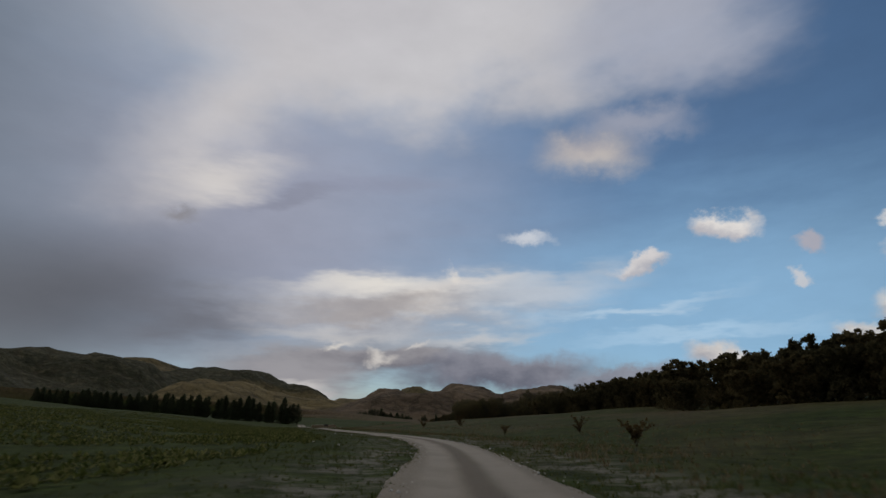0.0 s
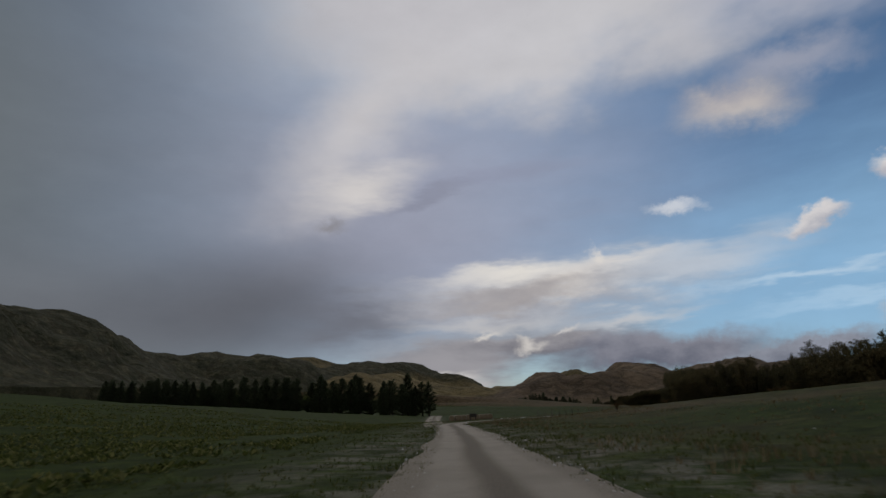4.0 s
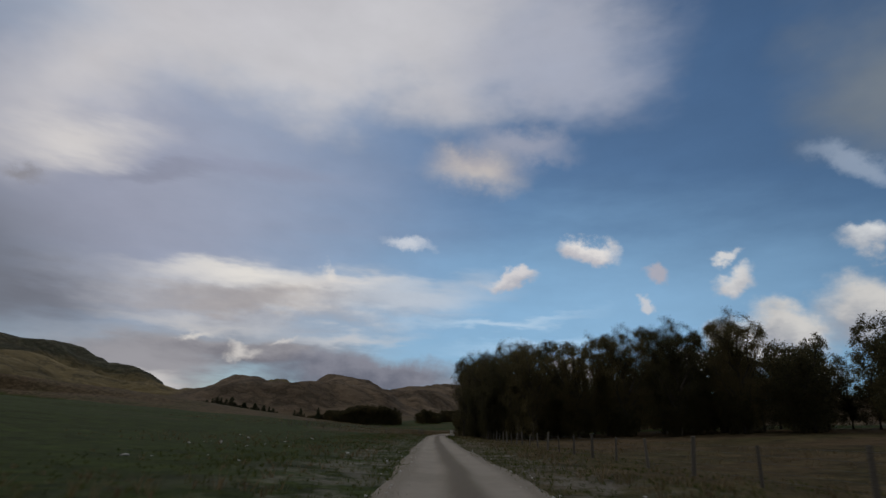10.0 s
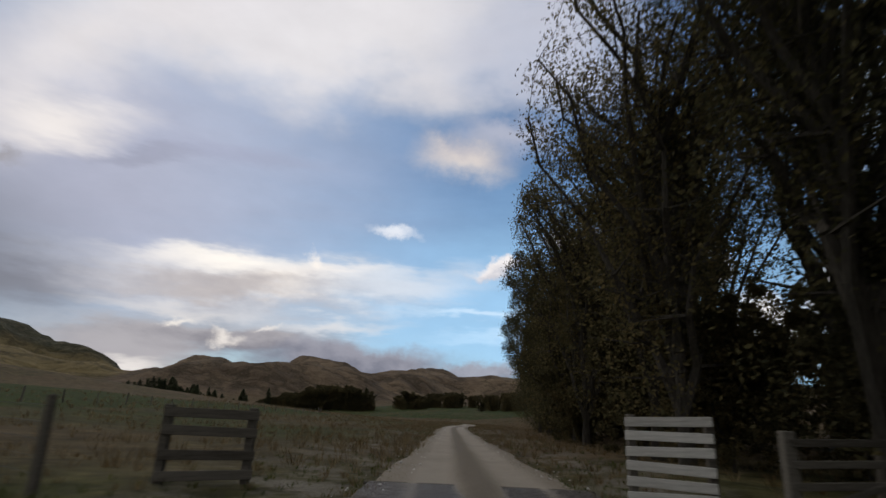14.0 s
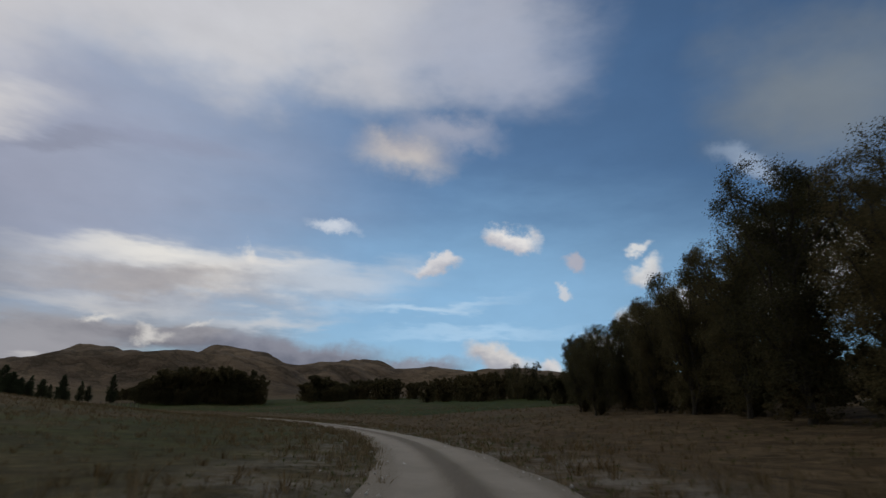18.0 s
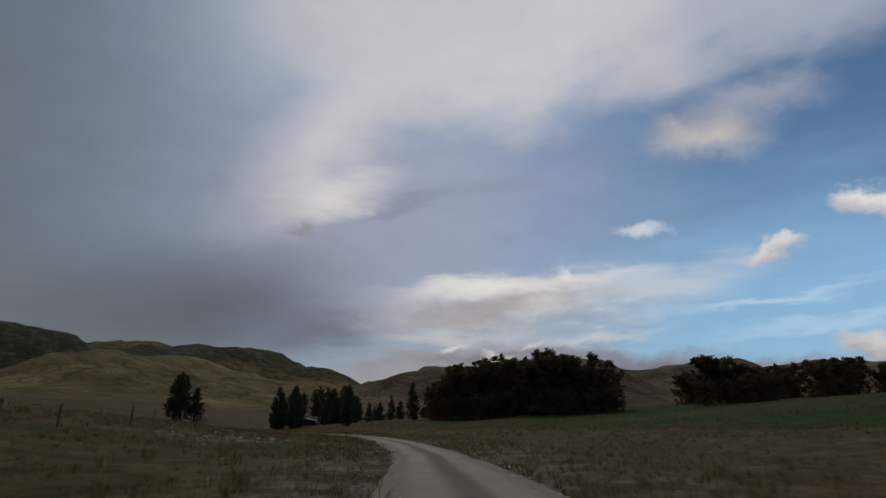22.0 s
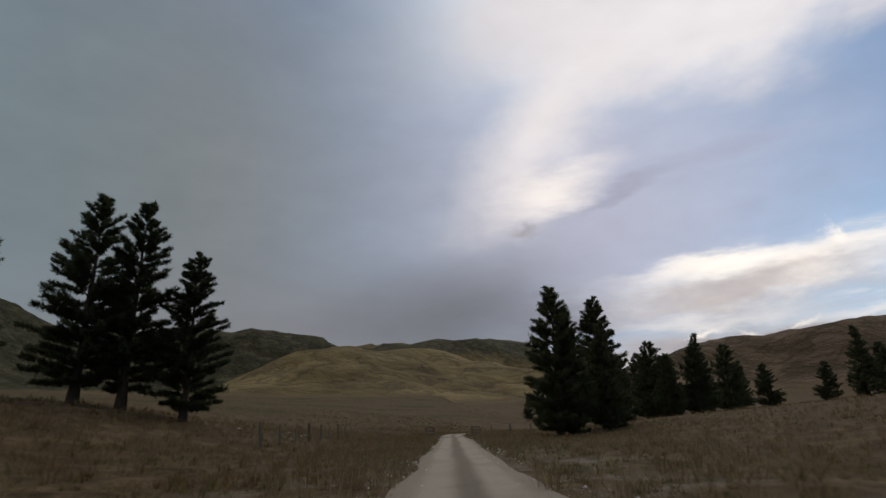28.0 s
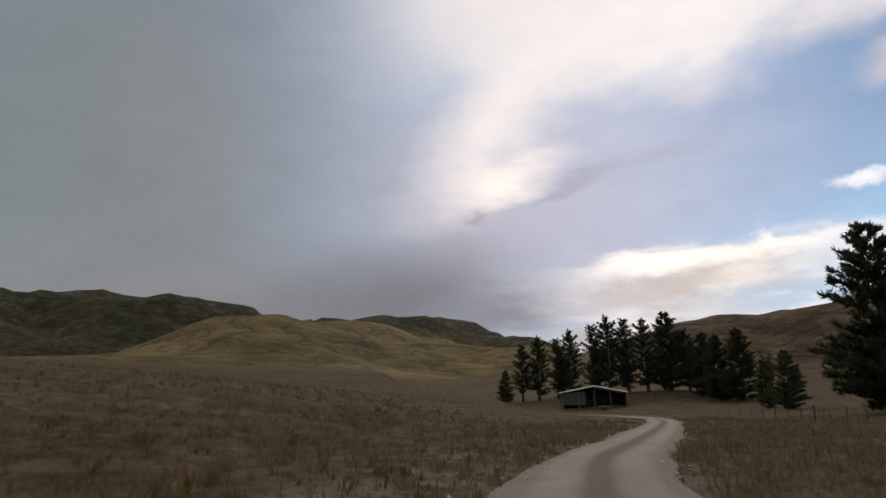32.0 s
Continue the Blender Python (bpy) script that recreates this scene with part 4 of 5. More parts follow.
# bushes that fill the wood's foot
for x, y, k in EDGE:
    tree(SHRUBS[rnd.randrange(3)], x + rnd.uniform(0.0, 2.5), y + rnd.uniform(-1, 2.5), 0.8 * k * rnd.uniform(0.7, 1.15), "understorey of the willow wood")
for x, y, k in ((12, 384, 0.45), (15.5, 380, 0.5), (20, 375, 0.55), (25, 371, 0.55), (31, 366, 0.6), (38, 362, 0.65), (9.6, 401, 0.45), (8.8, 409, 0.5), (8.8, 417, 0.45), (9.5, 425, 0.5)):
    tree(SHRUBS[rnd.randrange(3)], x, y, k, "understorey of the willow wood")
wood(INNER_WILLOWS, [(15, 386), (24, 378), (44, 366), (62, 370), (50, 400), (17, 402)], 26, 0.72, 0.86, "willow wood by the road", 4.4, 14)
wood(INNER_WILLOWS, [(48, 388), (52, 374), (80, 376), (105, 440), (98, 520), (70, 528), (60, 516), (50, 462), (47, 430)], 40, 0.74, 0.90, "willow wood by the road", 6.5, 22)
wood(INNER_WILLOWS, [(70, 528), (95, 520), (140, 600), (205, 760), (190, 790), (150, 700), (104, 610)], 40, 0.6, 0.85, "willow wood by the road", 6.0, 18)
wood(FAR_SHRUBS, [(70, 545), (85, 545), (120, 620), (185, 770), (170, 775), (110, 640)], 26, 0.9, 1.4, "understorey of the willow wood", 5.5, 18)
wood(FAR_SHRUBS, [(14, 396), (34, 374), (60, 380), (44, 460), (64, 540), (50, 530), (22, 455)], 26, 0.55, 1.0, "understorey of the willow wood", 4.6, 12)
wood(INNER_WILLOWS, [(34, 366), (48, 328), (100, 330), (100, 372)], 32, 0.84, 1.04, "wood on the slope", 5.0, 40)
wood(FAR_SHRUBS, [(34, 366), (48, 328), (100, 330), (100, 372)], 18, 1.0, 1.5, "wood on the slope", 5.5, 40)
wood(FAR_SHRUBS, [(42, 330), (48, 250), (50, 170), (52, 100), (58, 60), (80, 60), (72, 170), (68, 250), (60, 340)], 96, 1.12, 1.58, "dark trees on the slope", 4.4, 42)
wood(FAR_SHRUBS, [(-20, 945), (8, 876), (34, 824), (56, 806), (62, 822), (56, 880), (12, 965)], 34, 1.75, 2.15, "dark wood at the bend", 6.0, 30, mound)
wood(FAR_SHRUBS, [(-24, 945), (4, 872), (30, 818), (56, 802), (62, 812), (40, 832), (10, 880), (-12, 952)], 26, 1.2, 1.7, "dark wood at the bend", 4.4, 30, mound)
wood(FAR_SHRUBS, [(74, 814), (96, 812), (104, 850), (82, 856)], 12, 1.3, 1.75, "dark bushes beyond the paddock", 5.0, 30)
wood(FAR_SHRUBS, [(72, 812), (96, 808), (100, 818), (76, 824)], 6, 0.8, 1.2, "dark bushes beyond the paddock", 3.6, 30)
wood(FAR_SHRUBS, [(102, 866), (120, 840), (160, 832), (170, 860), (120, 900)], 20, 1.2, 1.7, "scattered wood across the flat", 5.0, 30)
wood(FAR_SHRUBS, [(180, 800), (220, 785), (330, 820), (330, 850), (200, 840)], 18, 1.2, 1.8, "scattered wood across the flat", 7.0, 30)
for x, y, h in ((6, 842, 8), (9, 833, 9), (10, 827, 10), (14, 823, 12.5), (17, 830, 14), (18.5, 821, 15), (22.5, 822, 17), (26, 830, 17), (28, 818, 17), (33, 815, 17), (38, 812, 17), (44, 809, 17), (49, 810, 17), (54, 812, 15), (58, 816, 12), (47, 803, 7), (53, 805, 6), (12, 819, 5), (16, 815, 6), (21, 813, 7), (26, 810, 7), (31, 808, 7)):
    tree(SHRUBS[rnd.randrange(3)], x, y, h / 9.0, "dark wood at the bend")
wood(FAR_SHRUBS, [(118, 764), (138, 738), (176, 772), (212, 835), (165, 832)], 22, 1.2, 1.8, "wood at the foot of the slope", 6.0, 30)
wood(INNER_WILLOWS, [(135, 745), (160, 740), (215, 800), (205, 830), (165, 790)], 12, 0.7, 0.95, "wood at the foot of the slope", 6.0, 30)
poplar = leafy(71, 12.0, 0.10, 12, 6000, 0.16, BUSH, 0.03, "poplar_tree", "narrow upright poplar beyond the shed", "poplar tree", 2.0)
stand(poplar, -86.5, 1062, 0, 1.0)


# ---- fences, stock grids and farm gear ----
def along(s_y, off):
    """A point beside the road: where its middle passes y, and metres to the right of it."""
    k = int(np.argmin(np.abs(LINE[:, 1] - s_y)))
    return LINE[k, 0] + TANGENT[k, 1] * off, LINE[k, 1] - TANGENT[k, 0] * off, math.degrees(math.atan2(-TANGENT[k, 0], TANGENT[k, 1]))


def post_mesh(h, r, seed):
    rs = random.Random(seed)
    bm = bmesh.new()
    bmesh.ops.create_cone(bm, cap_ends=True, segments=7, radius1=r, radius2=r * 0.86, depth=h + 0.4, matrix=Matrix.Translation((0, 0, h / 2 - 0.2)))
    for v in bm.verts:
        v.co.x += rs.uniform(-0.12, 0.12) * r
        v.co.y += rs.uniform(-0.12, 0.12) * r
        if v.co.z > h * 0.8:
            v.co.z += rs.uniform(-0.03, 0.03)
    me = bpy.data.meshes.new("post")
    bm.to_mesh(me)
    bm.free()
    me.materials.append(GREY_WOOD)
    return me


POSTS = [post_mesh(1.25, 0.075, 1), post_mesh(1.15, 0.06, 2), post_mesh(1.35, 0.09, 3)]


def fence(line, label, spacing=4.4, wires=5, tall=1.0):
    """Round posts with wires strung from post to post over the ground."""
    root = new("wire_fence")
    pts = np.array(line, float)
    seg = np.r_[0, np.cumsum(np.hypot(*np.diff(pts, axis=0).T))]
    n = max(2, int(seg[-1] / spacing) + 1)
    s = np.linspace(0, seg[-1], n)
    xs, ys = np.interp(s, seg, pts[:, 0]), np.interp(s, seg, pts[:, 1])
    zs = lie(xs, ys)[0]
    root.location = (xs[0], ys[0], zs[0])
    for k in range(n):
        p = new("post", POSTS[(k * 7 + n) % 3])
        p.parent = root
        p.matrix_basis = pose(xs[k] - xs[0], ys[k] - ys[0], zs[k] - zs[0], rnd.uniform(-4, 4), rnd.uniform(-4, 4), rnd.uniform(0, 360)) @ Matrix.Scale(tall, 4)
    for w in range(wires):
        cu = bpy.data.curves.new("wire", "CURVE")
        cu.dimensions, cu.bevel_depth, cu.bevel_resolution = "3D", 0.0035, 0
        sp = cu.splines.new("POLY")
        sp.points.add(n - 1)
        for k in range(n):
            sp.points[k].co = (xs[k] - xs[0], ys[k] - ys[0], zs[k] - zs[0] + tall * (0.22 + 0.22 * w), 1)
        cu.materials.append(WIRE)
        o = new("wire", cu)
        o.parent = root
    return tagged(root, label, "fence")


fence([along(y, 8.8)[:2] for y in range(224, 428, 8)], "weathered post and wire fence beside the gravel road", 4.3)
fence([along(y, -38)[:2] for y in range(436, 610, 12)], "post and wire fence along the green paddock", 5.5, 4)
fence([along(432, -6.0)[:2], along(437, -14)[:2], along(441, -26)[:2], along(444, -38)[:2]], "strainer fence running from the cattle stop", 4.0)
fence([along(y, -19)[:2] for y in range(668, 812, 10)], "old post and wire fence in the tussock", 5.0, 3)
fence([along(y, 13.5)[:2] for y in range(868, 985, 8)], "post and wire fence on the bank above the road", 4.6, 4)
fence([along(y, -11)[:2] for y in range(838, 864, 5)] + [along(865, -4.6)[:2]], "short leaning post and wire fence by the cattle stop", 3.6, 4)
fence([along(868, 4.6)[:2], along(872, 9)[:2], along(874, 13.5)[:2]], "short post and wire fence by the cattle stop", 3.2, 4)


def board(parent, name, a, b, wide, thick, mat, face):
    """A sawn board from a to b, its broad side toward face."""
    bm = bmesh.new()
    a, b, face = Vector(a), Vector(b), Vector(face).normalized()
    d = b - a
    x = d.normalized()
    y = face.cross(x).normalized()
    m = Matrix((x, y, x.cross(y))).transposed().to_4x4()
    m.translation = (a + b) / 2
    r = bmesh.ops.create_cube(bm, size=1.0, matrix=Matrix.Diagonal((d.length, wide, thick, 1)))
    bmesh.ops.bevel(bm, geom=bm.edges[:], offset=0.006, segments=1, affect="EDGES")
    ob = part(name, bm, mat, parent)
    ob.matrix_basis = m
    return ob


def post_part(parent, p, h, wide, mat):
    bm = bmesh.new()
    box(bm, 0, 0, h / 2 - 0.15, wide, wide, h + 0.3, 0, 0.012)
    o = part("post", bm, mat, parent)
    o.location = p
    return o


def cattle_stop(y, wide, label):
    """A steel stock grid set in the road."""
    x, yy, turn = along(y, 0)
    root = new("cattle_stop")
    root.matrix_basis = pose(x, yy, -0.015, 0, 0, turn)
    bm = bmesh.new()
    box(bm, 0, 0, -0.03, wide, 2.2, 0.08)
    part("pit", bm, DARK_WOOD, root, "dark shallow pit under the rails")
    for k in range(11):
        bm = bmesh.new()
        box(bm, 0, -0.95 + 0.19 * k, 0.055, wide, 0.085, 0.05, 0, 0.01)
        part("rail", bm, STEEL, root)
    for s in (-1, 1):
        bm = bmesh.new()
        box(bm, 0, s * 1.15, 0.02, wide + 0.2, 0.16, 0.11, 0, 0.02)
        part("sill", bm, GREY_WOOD, root, "worn timber sill")
    return tagged(root, label, "cattle stop")


def wing(y, side, out, mat, boards, label, length=1.75, splay=58, high=1.15):
    """A boarded wing that closes the side of a cattle stop."""
    x, yy, turn = along(y, side * out)
    root = new("boarded_wing")
    root.matrix_basis = pose(x, yy, max(height(x, yy), 0.0), 0, 0, turn)
    a = radians(splay)
    tip = Vector((side * length * math.sin(a), -length * math.cos(a), 0))
    for p in (Vector(), tip):
        post_part(root, p, high + 0.05, 0.13, GREY_WOOD)
    face = Vector((-side * math.cos(a), -math.sin(a), 0))
    for k in range(boards):
        z = 0.14 + k * (high - 0.2) / (boards - 1)
        shift = face * 0.09
        board(root, "board", Vector((0, 0, z + rnd.uniform(-0.02, 0.02))) + shift - tip * 0.06, tip * 1.06 + Vector((0, 0, z + rnd.uniform(-0.02, 0.05))) + shift, 0.15, 0.03, mat, face)
    return tagged(root, label, "fence wing")


def rail_gate(y, side, start, length, label):
    """A timber rail gate that hangs beside the wing."""
    x, yy, turn = along(y, side * start)
    root = new("timber_gate")
    root.matrix_basis = pose(x, yy, max(height(x, yy), 0.0), 0, 0, turn)
    end = Vector((side * length, 0.6, 0.12))
    for p in (Vector(), end):
        post_part(root, p, 1.2, 0.16, GREY_WOOD)
    for k in range(4):
        z = 0.24 + 0.27 * k
        board(root, "rail", (0, -0.1, z), end + Vector((0, -0.1, z)), 0.1, 0.035, GREY_WOOD, (0, -1, 0))
    board(root, "brace", (side * 0.2, -0.14, 0.26), end * 0.95 + Vector((0, -0.14, 1.02)), 0.08, 0.03, GREY_WOOD, (0, -1, 0))
    return tagged(root, label, "gate")


cattle_stop(433.6, 4.0, "rusty steel cattle stop set across the gravel road")
wing(433.0, 1, 2.45, WHITE_WOOD, 6, "white painted board wing beside the cattle stop", 1.2, 58, 1.36)
wing(433.0, -1, 3.9, GREY_WOOD, 4, "grey weathered board wing beside the cattle stop", 1.3)
rail_gate(432.4, 1, 3.9, 3.6, "grey timber rail gate under the willows")
cattle_stop(865.6, 3.7, "dusty steel cattle stop across the narrow road")
wing(865.2, 1, 2.2, GREY_WOOD, 4, "grey weathered board wing with thick posts", 1.6, 30, 1.15)
wing(865.2, -1, 2.2, GREY_WOOD, 4, "grey weathered board wing with thick posts", 1.6, 30, 1.15)


def bale(label="round hay bale wrapped in pale netting"):
    root = new("hay_bale")
    rs = random.Random(5)
    bm = bmesh.new()
    bmesh.ops.create_cone(bm, cap_ends=False, segments=28, radius1=0.68, radius2=0.68, depth=1.2, matrix=Matrix.Rotation(math.pi / 2, 4, "X") @ Matrix.Identity(4))
    bmesh.ops.subdivide_edges(bm, edges=[e for e in bm.edges if abs(e.verts[0].co.y - e.verts[1].co.y) > 0.5], cuts=5)
    for v in bm.verts:
        k = 1 + rs.uniform(-0.012, 0.012) - (0.05 if abs(v.co.y) > 0.55 else 0)
        v.co.x *= k
        v.co.z = max(v.co.z * k, -0.62) + 0.62
    part("netting", bm, NETTING, root, "pale netting wrap", True)
    for s in (-1, 1):
        bm = bmesh.new()
        bmesh.ops.create_cone(bm, cap_ends=True, segments=28, radius1=0.63, radius2=0.60, depth=0.06, matrix=Matrix.Translation((0, s * 0.595, 0.62)) @ Matrix.Rotation(-s * math.pi / 2, 4, "X"))
        part("end_face", bm, STRAW, root, "rough brown straw end")
    return tagged(root, label, "hay bale", "row of hay bales")


first_bale = bale()
for k in range(8):
    x, y = -54.2 + 0.78 * k + rnd.uniform(-0.1, 0.1), 253.0 + 1.32 * k
    m = pose(x, y, height(x, y) - 0.03, 0, rnd.uniform(-3, 3), rnd.uniform(-6, 6) + 16)
    if k == 0:
        first_bale.matrix_basis = m
    else:
        copy_thing(first_bale, m)
for k in range(3):
    x, y = -56.6 + 0.78 * k, 255.6 + 1.32 * k
    copy_thing(first_bale, pose(x, y, height(x, y) - 0.03, 0, 0, rnd.uniform(-6, 6) + 16))


def feed_rack():
    """A slatted wooden rack on two stout legs."""
    x, y = -47.0, 235.6
    root = new("wooden_rack")
    root.matrix_basis = pose(x, y, height(x, y), 0, 0, -8)
    for s in (-0.58, 0.58):
        post_part(root, (s, 0, 0), 1.25, 0.14, DARK_WOOD)
    for k in range(4):
        board(root, "board", (-0.75, -0.09, 0.74 + 0.17 * k), (0.75, -0.09, 0.74 + 0.17 * k), 0.13, 0.03, DARK_WOOD, (0, -1, 0))
    board(root, "top_board", (-0.8, 0.12, 1.4), (0.8, 0.12, 1.4), 0.5, 0.04, GREY_WOOD, (0, 0, 1))
    for k in range(3):
        board(root, "back_board", (-0.75, 0.34, 0.8 + 0.2 * k), (0.75, 0.34, 0.8 + 0.2 * k), 0.12, 0.03, DARK_WOOD, (0, 1, 0))
    tagged(root, "dark wooden rack on two posts beside the junction", "rack")


feed_rack()


def rock_mesh(seed):
    rs = random.Random(seed)
    bm = bmesh.new()
    bmesh.ops.create_icosphere(bm, subdivisions=2, radius=0.5)
    for v in bm.verts:
        n = noise.noise(v.co * 2.3 + Vector((seed, 0, 0))) * 0.42
        v.co *= 1 + n
        v.co.z *= 0.62
        v.co.z = max(v.co.z, -0.12)
    me = bpy.data.meshes.new("rock")
    bm.to_mesh(me)
    bm.free()
    me.materials.append(ROCK)
    return me


ROCKS = [rock_mesh(k) for k in range(6)]


def rocks(count, cx, cy, rx, ry, lo, hi, group, clear=3.2):
    made = 0
    while made < count:
        x, y = rnd.gauss(cx, rx), rnd.gauss(cy, ry)
        if from_road(x, y)[0][0] < clear:
            continue
        o = new("limestone_rock", ROCKS[rnd.randrange(6)])
        s = lo + (hi - lo) * rnd.random() ** 2.2
        o.matrix_basis = pose(x, y, height(x, y) - 0.04 * s + 0.03, rnd.uniform(-15, 15), rnd.uniform(-15, 15), rnd.uniform(0, 360)) @ Matrix.Diagonal((s, s * rnd.uniform(0.6, 1), s * rnd.uniform(0.6, 1), 1))
        tagged(o, "pale broken limestone rock lying in the grass", "rock", group)
        made += 1


rocks(34, -38.5, 246.0, 2.6, 7.0, 0.12, 0.46, "rocks by the junction")
rocks(26, -33.0, 262.0, 1.8, 9.0, 0.10, 0.45, "rocks by the junction")
rocks(30, -18.0, 292.0, 1.4, 16.0, 0.08, 0.32, "stones along the fence", 3.6)
rocks(26, -26.0, 330.0, 3.0, 16.0, 0.08, 0.32, "stones in the green field", 4)
rocks(24, 23.0, 699.0, 2.2, 6.0, 0.10, 0.45, "rubble in the washout", 3.4)
rocks(18, -74.0, 846.0, 2.2, 5.0, 0.10, 0.40, "rubble in the tussock", 4)
rocks(14, -12.0, 60.0, 4.0, 40.0, 0.10, 0.3, "stones in the crop", 4)


def hay_shed():
    """An open-fronted farm shed with a low gable of pale iron."""
    root = new("hay_shed")
    cx, cy = -128.0, 1036.0
    gz = min(height(-132, 1030), height(-120, 1036))
    root.matrix_basis = pose(cx, cy, gz, 0, 0, 22)
    w, d, eave, top = 16.0, 10.0, 3.9, 5.4
    for s in (-1, 1):
        bm = bmesh.new()
        n = 40
        rows = []
        for i in range(n + 1):
            u = i / n
            xx = s * (w / 2 + 0.5) * u
            zz = top - (top - eave) * u * (w / 2 + 0.5) / (w / 2)
            rows.append([bm.verts.new((xx, -d / 2 - 0.6 + (d + 1.2) * j, zz)) for j in range(2)])
        for i in range(n):
            bm.faces.new((rows[i][0], rows[i + 1][0], rows[i + 1][1], rows[i][1]))
        g = bmesh.ops.extrude_face_region(bm, geom=bm.faces[:])
        bmesh.ops.translate(bm, verts=[v for v in g["geom"] if isinstance(v, bmesh.types.BMVert)], vec=(0, 0, 0.26))
        bmesh.ops.recalc_face_normals(bm, faces=bm.faces[:])
        part("roof_slope", bm, ROOF_IRON, root, "pale grey iron roof slope")
    for i in range(5):
        bm = bmesh.new()
        xx = -w / 2 + w * i / 4
        hh = top - (top - eave) * abs(xx) / (w / 2)
        box(bm, xx, -d / 2, hh / 2 - 0.2, 0.22, 0.22, hh + 0.3, 0, 0.01)
        part("pole", bm, GREY_WOOD, root)
    bm = bmesh.new()
    bm_pts = [(-w / 2, eave), (0, top), (w / 2, eave), (w / 2, -0.6), (-w / 2, -0.6)]
    f = bm.faces.new([bm.verts.new((x, d / 2, z)) for x, z in bm_pts])
    g = bmesh.ops.extrude_face_region(bm, geom=[f])
    bmesh.ops.translate(bm, verts=[v for v in g["geom"] if isinstance(v, bmesh.types.BMVert)], vec=(0, 0.08, 0))
    part("back_wall", bm, WALL_IRON, root)
    for s in (-1, 1):
        bm = bmesh.new()
        box(bm, s * w / 2, 0, eave / 2 - 0.3, 0.08, d, eave + 0.6)
        part("side_wall", bm, WALL_IRON, root)
    bm = bmesh.new()
    box(bm, -5.0, -d / 2 + 0.1, 2.4, 5.6, 0.06, 3.2)
    part("front_sheet", bm, WALL_IRON, root, "dark iron sheet over one bay")
    tagged(root, "open-fronted farm shed with a pale iron roof under pines", "shed")
    # gear that stands in and by the shed
    tr = new("farm_trailer")
    tr.matrix_basis = pose(-122.5, 1026.0, height(-122.5, 1026.0), 0, 0, 30)
    bm = bmesh.new()
    box(bm, 0, 0, 0.75, 2.6, 1.4, 0.5, 0, 0.05)
    part("deck", bm, GREEN_PAINT, tr)
    for s in (-0.7, 0.7):
        bm = bmesh.new()
        bmesh.ops.create_cone(bm, cap_ends=True, segments=16, radius1=0.38, radius2=0.38, depth=0.24, matrix=Matrix.Translation((0.2, s, 0.36)) @ Matrix.Rotation(math.pi / 2, 4, "X"))
        tyre = part("wheel", bm, DARK_WOOD, tr)
        bm = bmesh.new()
        bmesh.ops.create_cone(bm, cap_ends=True, segments=12, radius1=0.2, radius2=0.18, depth=0.3, matrix=Matrix.Translation((0.2, s, 0.36)) @ Matrix.Rotation(math.pi / 2, 4, "X"))
        part("rim", bm, STEEL, tyre)
    bm = bmesh.new()
    rod(bm, (1.3, 0, 0.6), (2.4, 0, 0.45), 0.05, 0.05)
    part("drawbar", bm, STEEL, tr)
    tagged(tr, "small green farm trailer by the shed", "trailer")
    for k in range(4):
        o = new("yard_rail")
        x, y = -136 - 3.1 * k, 1026.5 - 0.6 * k
        o.matrix_basis = pose(x, y, height(x, y), 0, 0, 10)
        for s in (-1.4, 1.4):
            post_part(o, (s, 0, 0), 1.1, 0.12, GREY_WOOD)
        for z in (0.45, 0.85):
            board(o, "rail", (-1.5, -0.08, z), (1.5, -0.08, z), 0.13, 0.03, RED_PAINT, (0, -1, 0))
        tagged(o, "faded red timber yard rails beside the shed", "rail", "yard rails")


hay_shed()

# briar shrubs dotted beside the road
BRIAR = [leafy(60 + k, 1.5, 0.5, 8, 1300, 0.055, SCRUB, 0.02, "briar_shrub", "bare brown briar shrub in rough grass", "shrub", 0.8) for k in range(3)]
for ob in BRIAR:
    ob["first"] = 1
for x, y, s in ((9.5, 29, 1.1), (7, 66, 0.9), (3.5, 118, 1.6), (-4, 121, 1.3), (14, 60, 1.2), (-20, 196, 0.8), (24, 300, 1.5), (30, 310, 1.3), (-9, 250, 1.2), (18, 268, 1.4)):
    tree(BRIAR[rnd.randrange(3)], x, y, s, "briar shrubs", 0.05)


# ---- ground cover ----
def scatter(rs, n, y0, y1, near, far, side, bias=1.6):
    """Points beside a stretch of the road, thicker near it."""
    ks = np.where((LINE[:, 1] > y0) & (LINE[:, 1] < y1))[0]
    k = ks[rs.randint(0, len(ks), n)]
    off = (near + (far - near) * rs.rand(n) ** bias) * side
    x = LINE[k, 0] + TANGENT[k, 1] * off + rs.uniform(-2, 2, n) * TANGENT[k, 0]
    y = LINE[k, 1] - TANGENT[k, 0] * off + rs.uniform(-2, 2, n) * TANGENT[k, 1]
    z, hill, scr, d, sd, where, golden = lie(x, y)
    ok = d > near * 0.9
    return x[ok], y[ok], z[ok], d[ok]


